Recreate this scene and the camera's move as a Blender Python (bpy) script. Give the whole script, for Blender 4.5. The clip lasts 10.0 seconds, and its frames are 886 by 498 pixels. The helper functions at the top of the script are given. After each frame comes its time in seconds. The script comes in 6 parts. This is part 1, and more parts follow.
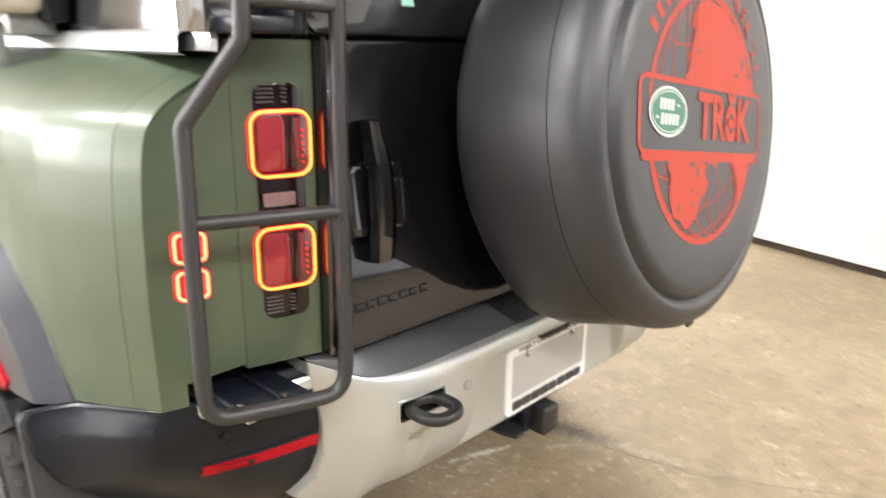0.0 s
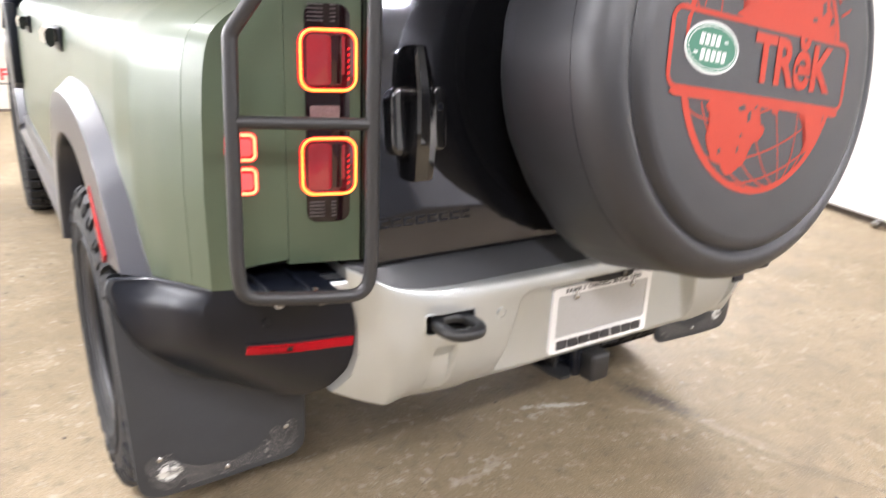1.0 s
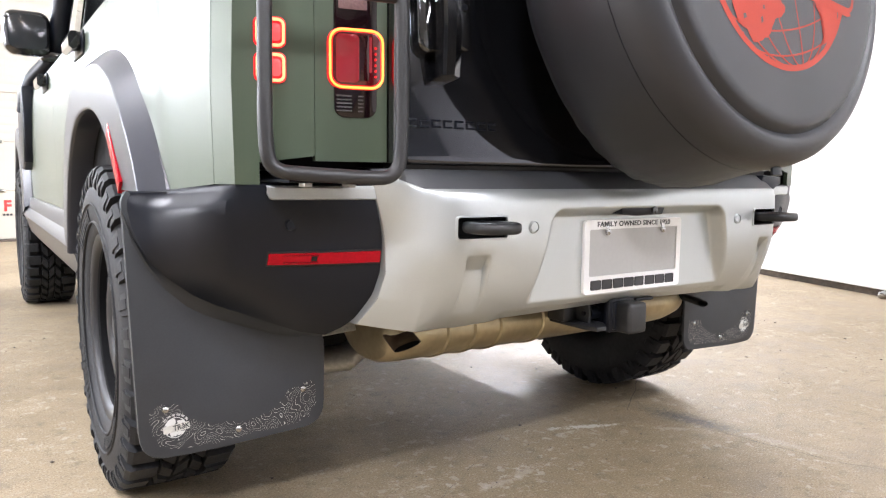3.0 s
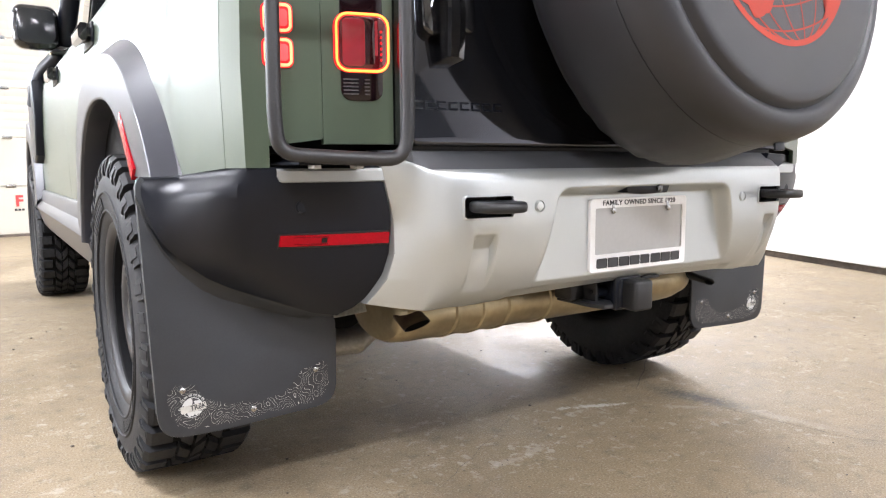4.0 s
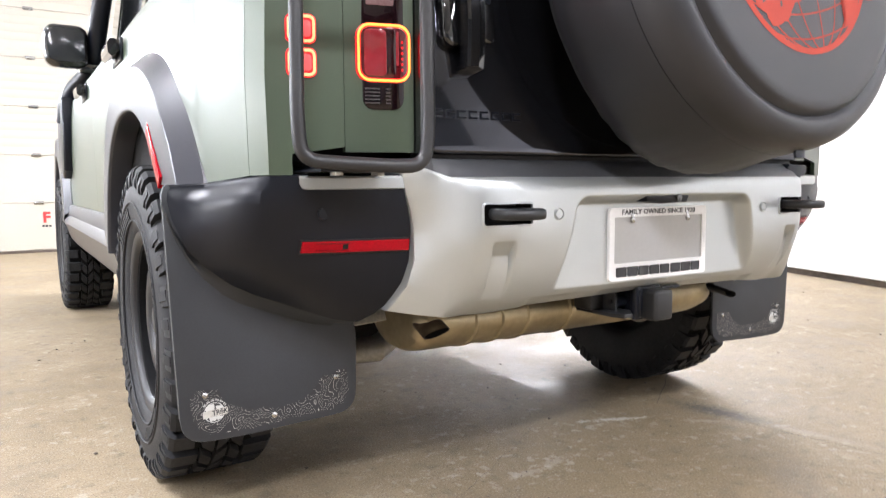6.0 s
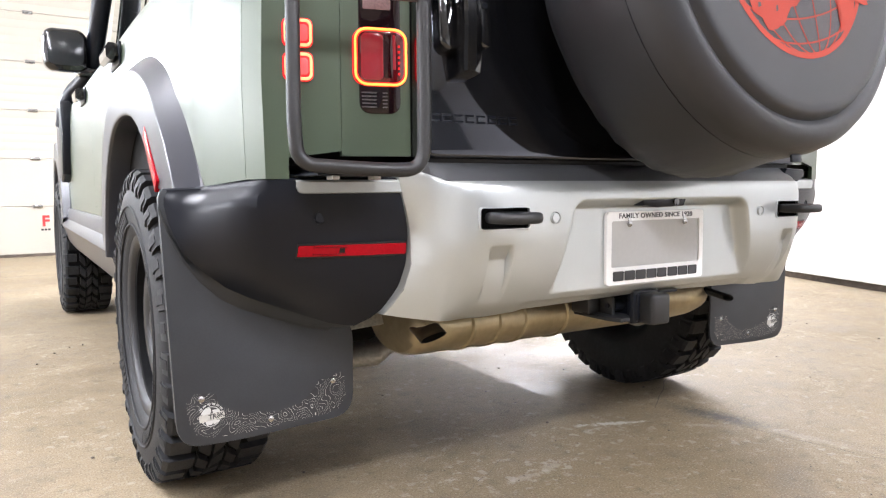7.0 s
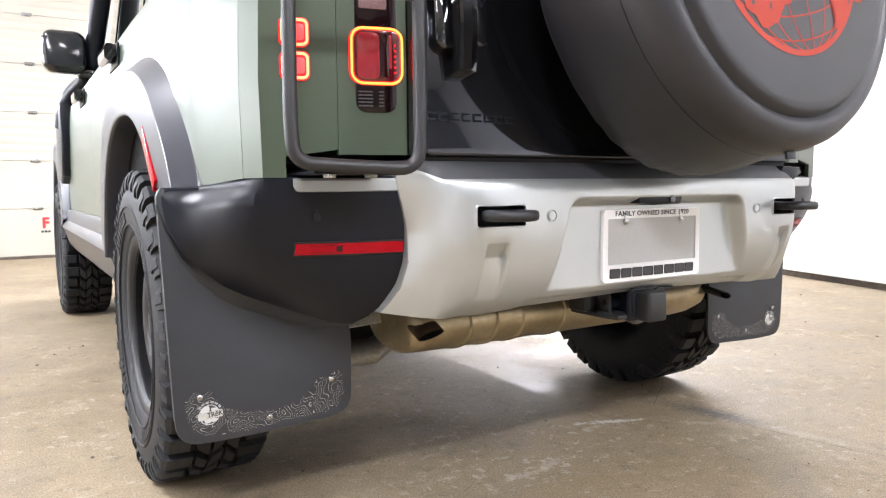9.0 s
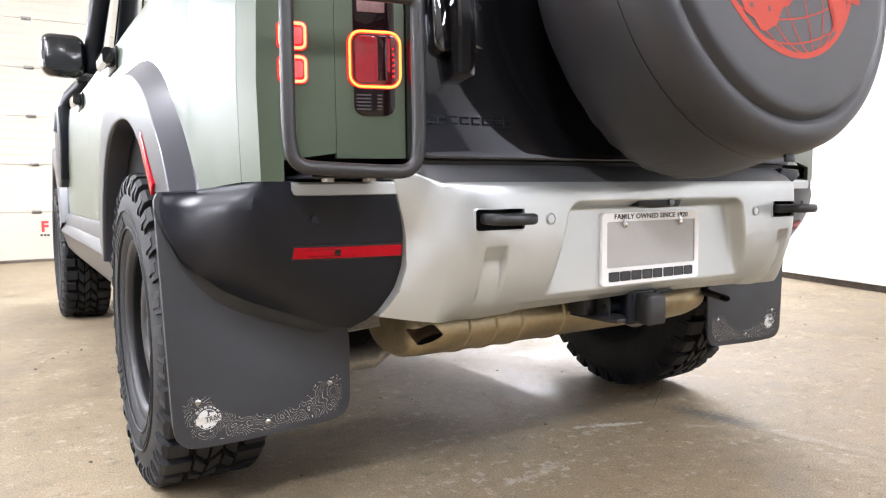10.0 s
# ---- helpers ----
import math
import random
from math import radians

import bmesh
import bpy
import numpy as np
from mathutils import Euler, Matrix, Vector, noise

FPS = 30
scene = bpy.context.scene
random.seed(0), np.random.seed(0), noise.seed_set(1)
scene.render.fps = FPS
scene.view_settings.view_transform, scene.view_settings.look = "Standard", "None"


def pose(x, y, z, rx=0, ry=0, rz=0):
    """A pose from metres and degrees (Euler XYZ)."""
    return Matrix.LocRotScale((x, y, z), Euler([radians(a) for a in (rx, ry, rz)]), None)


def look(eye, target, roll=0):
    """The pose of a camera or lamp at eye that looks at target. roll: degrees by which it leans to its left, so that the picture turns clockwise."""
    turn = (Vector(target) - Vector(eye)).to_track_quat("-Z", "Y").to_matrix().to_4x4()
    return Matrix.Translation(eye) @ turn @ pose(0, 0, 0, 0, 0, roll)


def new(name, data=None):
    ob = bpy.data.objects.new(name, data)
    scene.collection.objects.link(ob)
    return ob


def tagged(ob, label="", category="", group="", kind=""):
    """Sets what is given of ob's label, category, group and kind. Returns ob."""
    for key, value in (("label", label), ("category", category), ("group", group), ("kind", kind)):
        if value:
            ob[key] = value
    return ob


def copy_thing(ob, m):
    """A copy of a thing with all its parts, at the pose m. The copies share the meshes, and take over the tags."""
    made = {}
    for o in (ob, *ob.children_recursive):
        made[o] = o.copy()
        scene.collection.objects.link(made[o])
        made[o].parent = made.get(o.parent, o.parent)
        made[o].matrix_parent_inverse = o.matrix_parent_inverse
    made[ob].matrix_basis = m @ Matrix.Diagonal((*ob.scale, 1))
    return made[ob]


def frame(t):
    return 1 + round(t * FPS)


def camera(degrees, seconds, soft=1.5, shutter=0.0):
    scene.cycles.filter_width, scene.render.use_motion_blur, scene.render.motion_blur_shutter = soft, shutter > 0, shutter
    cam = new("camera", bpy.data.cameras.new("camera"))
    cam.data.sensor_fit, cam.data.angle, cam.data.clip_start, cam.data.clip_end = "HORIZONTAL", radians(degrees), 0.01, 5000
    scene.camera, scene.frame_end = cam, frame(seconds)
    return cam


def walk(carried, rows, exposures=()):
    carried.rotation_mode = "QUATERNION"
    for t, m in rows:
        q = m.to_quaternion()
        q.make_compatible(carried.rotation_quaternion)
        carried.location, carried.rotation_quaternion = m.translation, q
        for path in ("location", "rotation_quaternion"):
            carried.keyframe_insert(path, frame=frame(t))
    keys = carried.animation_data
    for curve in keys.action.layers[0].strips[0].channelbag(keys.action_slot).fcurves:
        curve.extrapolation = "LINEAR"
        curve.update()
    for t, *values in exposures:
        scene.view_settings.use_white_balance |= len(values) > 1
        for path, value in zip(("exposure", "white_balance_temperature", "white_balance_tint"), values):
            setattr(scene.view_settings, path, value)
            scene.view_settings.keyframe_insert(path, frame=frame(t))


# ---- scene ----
cam = camera(64.0, 10.0, 1.2, 0.6)
PATH = [
    (0, (-1.28, -0.853, 1.328), (0.127, 0.458, 0.779), 0.8),
    (0.3, (-1.277, -0.919, 1.335), (0.028, 0.51, 0.83), 1.3),
    (0.5, (-1.241, -0.972, 1.326), (0.001, 0.507, 0.805), 2.8),
    (0.7, (-1.197, -1.055, 1.299), (-0.039, 0.478, 0.741), 4.5),
    (1, (-1.161, -1.068, 1.266), (-0.111, 0.512, 0.633), 2.6),
    (1.2, (-1.171, -1.097, 1.249), (-0.172, 0.507, 0.593), 1.2),
    (1.5, (-1.193, -1.072, 1.207), (-0.138, 0.509, 0.584), 2.3),
    (1.7, (-1.196, -1.099, 1.173), (-0.13, 0.49, 0.592), 1.9),
    (2, (-1.186, -1.078, 1.076), (-0.158, 0.553, 0.545), 3.5),
    (2.2, (-1.196, -1.046, 0.973), (-0.104, 0.577, 0.554), 3.5),
    (3.3, (-1.245, -1.088, 0.785), (-0.149, 0.573, 0.585), 0.1),
    (3.5, (-1.25, -1.094, 0.782), (-0.186, 0.585, 0.555), 0.5),
    (4, (-1.247, -1.096, 0.777), (-0.161, 0.566, 0.542), -0.4),
    (4.5, (-1.249, -1.097, 0.776), (-0.183, 0.58, 0.548), -0.5),
    (5, (-1.253, -1.098, 0.765), (-0.193, 0.583, 0.54), -0.9),
    (5.5, (-1.253, -1.104, 0.757), (-0.199, 0.581, 0.533), -0.9),
    (6, (-1.255, -1.108, 0.756), (-0.212, 0.588, 0.574), -0.4),
    (6.2, (-1.254, -1.109, 0.756), (-0.21, 0.59, 0.597), 0.2),
    (7.3, (-1.25, -1.113, 0.756), (-0.205, 0.583, 0.582), -0.5),
    (7.5, (-1.25, -1.116, 0.754), (-0.202, 0.579, 0.584), -0.4),
    (8, (-1.249, -1.119, 0.753), (-0.202, 0.576, 0.582), -0.5),
    (8.5, (-1.251, -1.117, 0.754), (-0.205, 0.578, 0.574), -0.7),
    (9, (-1.248, -1.12, 0.751), (-0.204, 0.577, 0.582), -0.6),
    (9.5, (-1.249, -1.117, 0.753), (-0.199, 0.578, 0.591), -0.7),
    (10, (-1.245, -1.118, 0.752), (-0.199, 0.579, 0.591), -0.7),
]
EXPOSURES = [(0.0, 1.45, 6800, 8), (1.0, 1.41, 6450, 12), (2.0, 1.34, 6250, 12), (3.5, 1.26, 6200, 11), (10.0, 1.26, 6200, 11)]
walk(cam, [(t, look(eye, target, roll)) for t, eye, target, roll in PATH], EXPOSURES)

# ---- world and light ----
world = bpy.data.worlds.new("world")
scene.world = world
world.use_nodes = True
world.node_tree.nodes["Background"].inputs[0].default_value = (0.8, 0.9, 1.0, 1)
world.node_tree.nodes["Background"].inputs[1].default_value = 0.05

CEIL = 3.6
NEUTRAL, COOL = (0.99, 0.975, 1.03), (0.95, 0.96, 1.03)
STRIPS = [  # centre x, y, turn, watts of each ceiling strip light
    (-3.8, 5.0, 0, 8), (2.4, 5.6, 0, 70), (4.75, 6.0, 0, 340),
    (0.6, -3.4, 90, 105), (-2.7, -3.4, 0, 95), (2.2, -5.8, 0, 140), (-2.9, 1.0, 0, 115),
]
# unseen wall strips, added for side highlights and to whiten the right wall
ADDED_WALL_STRIPS = [  # centre x, y, z, turn, watts of each added wall strip
    (-6.78, 4.3, 2.0, 180, 60), (-6.78, 4.3, 2.95, 180, 80), (-6.78, 2.4, 1.4, 180, 15),
    (4.37, 2.9, 2.9, 0, 60),
]
# daylight through an unseen window row, assumed high in the far garage door
DOOR_WINDOWS = [-5.0, -3.85, -2.7]
for wx in DOOR_WINDOWS:
    lamp = bpy.data.lights.new("window_light", "AREA")
    lamp.shape, lamp.size, lamp.size_y, lamp.energy = "RECTANGLE", 0.96, 0.34, 25
    lamp.color = (0.93, 0.97, 1.06)
    ob = new("window_light", lamp)
    ob.matrix_world = pose(wx, 8.24, 2.48, -90, 0, 0)
for lx, ly, turn, watts in STRIPS:
    lamp = bpy.data.lights.new("strip_lamp", "AREA")
    lamp.shape, lamp.size, lamp.size_y, lamp.energy = "RECTANGLE", 0.16, 2.3, watts
    lamp.color = NEUTRAL
    ob = new("strip_lamp", lamp)
    ob.matrix_world = pose(lx, ly, CEIL - 0.1, 0, 0, turn)
for lx, ly, lz, turn, watts in ADDED_WALL_STRIPS:
    lamp = bpy.data.lights.new("added_wall_lamp", "AREA")
    lamp.shape, lamp.size, lamp.size_y, lamp.energy = "RECTANGLE", 0.4, 2.3, watts
    lamp.color = NEUTRAL if turn == 0 else COOL
    ob = new("added_wall_lamp", lamp)
    yaw = 16.2 if turn == 0 else 0
    ob.matrix_world = pose(lx, ly, lz, 0, 0, turn - yaw) @ pose(-0.1, 0, 0, 0, 90, 0)


# ---- materials ----
def mat(name, base, rough=0.5, metal=0.0, coat=0.0, coat_rough=0.1, grain=0.0, scale=40.0, patch=0.0, patch_scale=2.0,
        bump=0.0, bump_scale=200.0, rough_var=0.0, glow=None, power=0.0, spec=0.5, flake=0.0):
    m = bpy.data.materials.new(name)
    m.use_nodes = True
    nt = m.node_tree
    n, l = nt.nodes, nt.links
    p = n["Principled BSDF"]
    p.inputs["Roughness"].default_value = rough
    p.inputs["Metallic"].default_value = metal
    p.inputs["Coat Weight"].default_value = coat
    p.inputs["Coat Roughness"].default_value = coat_rough
    p.inputs["Specular IOR Level"].default_value = spec
    p.inputs["Base Color"].default_value = (*base, 1)
    geo = n.new("ShaderNodeNewGeometry")
    if grain or patch:
        fine = n.new("ShaderNodeTexNoise")
        fine.inputs["Scale"].default_value, fine.inputs["Detail"].default_value = scale, 6
        wide = n.new("ShaderNodeTexNoise")
        wide.inputs["Scale"].default_value, wide.inputs["Detail"].default_value = patch_scale, 4
        for t in (fine, wide):
            l.new(geo.outputs["Position"], t.inputs["Vector"])
        a = n.new("ShaderNodeMapRange")
        a.inputs[1].default_value, a.inputs[2].default_value = 0.3, 0.7
        a.inputs[3].default_value, a.inputs[4].default_value = 1 - grain, 1 + grain
        b = n.new("ShaderNodeMapRange")
        b.inputs[1].default_value, b.inputs[2].default_value = 0.3, 0.7
        b.inputs[3].default_value, b.inputs[4].default_value = 1 - patch, 1 + patch
        l.new(fine.outputs[0], a.inputs[0])
        l.new(wide.outputs[0], b.inputs[0])
        mul = n.new("ShaderNodeMath")
        mul.operation = "MULTIPLY"
        l.new(a.outputs[0], mul.inputs[0])
        l.new(b.outputs[0], mul.inputs[1])
        col = n.new("ShaderNodeVectorMath")
        col.operation = "SCALE"
        col.inputs[0].default_value = base
        l.new(mul.outputs[0], col.inputs["Scale"])
        l.new(col.outputs[0], p.inputs["Base Color"])
        if rough_var:
            r = n.new("ShaderNodeMapRange")
            r.inputs[1].default_value, r.inputs[2].default_value = 0.3, 0.7
            r.inputs[3].default_value, r.inputs[4].default_value = rough - rough_var, rough + rough_var
            l.new(wide.outputs[0], r.inputs[0])
            l.new(r.outputs[0], p.inputs["Roughness"])
    if bump:
        t = n.new("ShaderNodeTexNoise")
        t.inputs["Scale"].default_value, t.inputs["Detail"].default_value = bump_scale, 3
        l.new(geo.outputs["Position"], t.inputs["Vector"])
        bp = n.new("ShaderNodeBump")
        bp.inputs["Strength"].default_value, bp.inputs["Distance"].default_value = bump, 0.002
        l.new(t.outputs[0], bp.inputs["Height"])
        l.new(bp.outputs[0], p.inputs["Normal"])
    if glow:
        p.inputs["Emission Color"].default_value = (*glow, 1)
        p.inputs["Emission Strength"].default_value = power
    return m


GREEN = mat("satin_green_paint", (0.050, 0.070, 0.041), 0.40, 0.15, 0.5, 0.25, grain=0.03, scale=400, patch=0.03, patch_scale=3, bump=0.02, bump_scale=900)
SILVER = mat("satin_silver_paint", (0.455, 0.478, 0.475), 0.36, 0.7, 0.15, 0.25, grain=0.03, scale=600, patch=0.03, patch_scale=4, bump=0.03, bump_scale=1200)
BLACK_PLASTIC = mat("grained_black_plastic", (0.0052, 0.0065, 0.0105), 0.32, spec=0.28, grain=0.12, scale=500, patch=0.12, patch_scale=5, bump=0.05, bump_scale=1500)
GREY_PLASTIC = mat("grey_arch_plastic", (0.032, 0.034, 0.043), 0.30, grain=0.06, scale=500, patch=0.05, patch_scale=5, bump=0.04, bump_scale=1500)
GLOSS_BLACK = mat("gloss_black_paint", (0.005, 0.005, 0.0055), 0.03, coat=1.0, coat_rough=0.01, grain=0.05, scale=30)
GATE = mat("dark_metallic_gloss_paint", (0.062, 0.064, 0.074), 0.06, 0.92, 0.15, 0.01, grain=0.04, scale=30)
# unseen back wall, toned down so that reflections from behind stay dark
BACK_GREY = mat("grey_back_wall", (0.15, 0.155, 0.165), 0.8, grain=0.08, scale=8, patch=0.1, patch_scale=0.8)
TUBE_BLACK = mat("powder_coated_black_steel", (0.0175, 0.0175, 0.0185), 0.42, grain=0.12, scale=300, bump=0.12, bump_scale=900)
COVER = mat("spare_cover_vinyl", (0.0155, 0.0161, 0.0192), 0.42, spec=0.56, grain=0.08, scale=700, patch=0.1, patch_scale=6, bump=0.12, bump_scale=1800)
FLAP = mat("mud_flap_rubber", (0.0235, 0.0262, 0.0308), 0.48, grain=0.08, scale=300, patch=0.1, patch_scale=8, bump=0.06, bump_scale=700)
RUBBER = mat("tyre_rubber", (0.0175, 0.018, 0.0195), 0.6, spec=0.22, grain=0.2, scale=80, patch=0.25, patch_scale=9, bump=0.15, bump_scale=400)
RIM = mat("dark_grey_rim_paint", (0.011, 0.011, 0.0125), 0.42, 0.0, 0.0, 0.1, spec=0.3, grain=0.05, scale=200, patch=0.1, patch_scale=8)
DARK = mat("dark_underbody", (0.005, 0.005, 0.005), 0.85, spec=0.15, grain=0.3, scale=20)
SEAM = mat("seam_shadow_black", (0.01, 0.01, 0.01), 0.6)
ORANGE_PRINT = mat("orange_red_print", (0.33, 0.032, 0.015), 0.55, spec=0.3, grain=0.06, scale=300, patch=0.04, patch_scale=10)
BADGE_GREEN = mat("badge_green_print", (0.014, 0.119, 0.07), 0.4, grain=0.03, scale=200)
WHITE_PRINT = mat("white_print", (0.525, 0.532, 0.518), 0.5, grain=0.03, scale=200)
FRAME_WHITE = mat("white_plate_frame", (0.80, 0.80, 0.79), 0.3, coat=0.3, grain=0.02, scale=100)
INK = mat("dark_grey_ink", (0.035, 0.035, 0.038), 0.5, grain=0.05, scale=200)
STEEL = mat("bare_steel", (0.44, 0.44, 0.44), 0.25, 1.0, grain=0.1, scale=200)
EXHAUST = mat("heat_tinted_exhaust_steel", (0.36, 0.30, 0.19), 0.42, 0.8, grain=0.08, scale=60, patch=0.22, patch_scale=9, rough_var=0.06)
TIP = mat("brown_burnt_pipe", (0.15, 0.105, 0.068), 0.45, 0.6, grain=0.2, scale=70, patch=0.4, patch_scale=30)
SOOT = mat("sooty_pipe", (0.006, 0.0055, 0.005), 0.8, grain=0.3, scale=80)
HEAT = mat("heat_shield_foil", (0.62, 0.61, 0.56), 0.45, 0.3, grain=0.2, scale=150, bump=0.6, bump_scale=160)
ALLOY = mat("cast_alloy_arm", (0.30, 0.29, 0.265), 0.5, 0.6, grain=0.15, scale=90, bump=0.1, bump_scale=500)
HITCH = mat("hitch_cover_plastic", (0.010, 0.0104, 0.0115), 0.45, grain=0.1, scale=300, bump=0.08, bump_scale=900)
LENS_RED = mat("red_lamp_lens", (0.15, 0.008, 0.013), 0.14, coat=1.0, coat_rough=0.02, grain=0.05, scale=60, glow=(1.0, 0.04, 0.06), power=0.06)
LENS_DARK = mat("smoked_lamp_lens", (0.008, 0.003, 0.004), 0.08, spec=0.35, coat=0.25, coat_rough=0.02, grain=0.05, scale=60)
LENS_DEEP = mat("deep_red_lamp_lens", (0.045, 0.003, 0.005), 0.1, coat=1.0, coat_rough=0.02, grain=0.1, scale=90, glow=(1.0, 0.02, 0.03), power=0.02)
LENS_MAROON = mat("maroon_lamp_lens", (0.022, 0.002, 0.003), 0.1, coat=0.5, coat_rough=0.02, grain=0.05, scale=60)
RING_GLOW = mat("lit_lamp_ring", (0.8, 0.2, 0.05), 0.4, glow=(1.0, 0.19, 0.022), power=1.7)
LOUVRE = mat("grey_louvre_plastic", (0.07, 0.062, 0.064), 0.3, grain=0.05, scale=200)
RED_GLOW = mat("lit_red_edge", (0.35, 0.012, 0.012), 0.2, glow=(1.0, 0.010, 0.014), power=0.55)
PINK_GLOW = mat("lit_small_lamp_core", (0.4, 0.05, 0.05), 0.25, glow=(1.0, 0.09, 0.09), power=0.45)
SMALL_GLOW = mat("lit_small_lamp_ring", (0.6, 0.12, 0.06), 0.4, glow=(1.0, 0.22, 0.09), power=1.5)
REFLECTOR = mat("red_reflector", (0.30, 0.002, 0.008), 0.22, spec=0.12, coat=0.08, coat_rough=0.05, grain=0.25, scale=350, bump=0.3, bump_scale=600)
PLATE_GLOW = mat("lit_plate_lamp", (0.9, 0.9, 0.9), 0.3, glow=(1.0, 0.97, 0.92), power=80.0)
# near black: puts the tread's groove shade into the colour; also the rim well
RECESS_BLACK = mat("recess_near_black", (0.005, 0.005, 0.0055), 0.9, spec=0.15, grain=0.2, scale=80)
PALE_PRINT = mat("pale_grey_print", (0.46, 0.45, 0.41), 0.5, grain=0.05, scale=200, patch=0.15, patch_scale=60)
# rear glass and pillars given a grey mirror finish to lift their reflections
REAR_TINT = mat("mirror_tinted_rear_panel", (0.26, 0.26, 0.27), 0.07, 0.9, grain=0.03, scale=30)
MIRROR_GLASS = mat("dark_door_mirror_glass", (0.016, 0.018, 0.02), 0.16, 0.0, coat=0.2, coat_rough=0.1)
CREAM = mat("cream_carrier_plastic", (0.558, 0.495, 0.414), 0.45, grain=0.03, scale=100, patch=0.05, patch_scale=5)
WALL = mat("white_wall_panel", (0.84, 0.84, 0.835), 0.5, grain=0.015, scale=30, patch=0.03, patch_scale=0.7)
DOOR_WHITE = mat("white_garage_door_steel", (0.45, 0.425, 0.365), 0.4, grain=0.02, scale=60, patch=0.03, patch_scale=0.9)
DOOR_GAP = mat("door_joint_grey", (0.5, 0.48, 0.43), 0.6, grain=0.1, scale=60)
SKIRT = mat("dark_wall_base", (0.09, 0.07, 0.055), 0.7, grain=0.3, scale=30, patch=0.3, patch_scale=3)
CEIL_MAT = mat("white_ceiling_paint", (0.70, 0.70, 0.69), 0.8, grain=0.02, scale=30)
HOUSING = mat("white_lamp_housing", (0.8, 0.8, 0.8), 0.4, grain=0.02, scale=50)
WINDOW_GLOW = mat("frosted_daylight_pane", (0.8, 0.8, 0.8), 0.5, glow=(0.93, 0.97, 1.0), power=9.0)
TUBE_GLOW = mat("lit_strip_diffuser", (0.9, 0.9, 0.9), 0.5, glow=(1.0, 0.96, 0.9), power=9.0)
SIGN_RED = mat("red_sign_vinyl", (0.6, 0.04, 0.04), 0.4, grain=0.05, scale=60)


def glass_mat():
    m = mat("tinted_car_glass", (0.02, 0.022, 0.022), 0.02, coat=1.0, coat_rough=0.01)
    p = m.node_tree.nodes["Principled BSDF"]
    p.inputs["Transmission Weight"].default_value = 0.35
    p.inputs["IOR"].default_value = 1.5
    return m


GLASS = glass_mat()


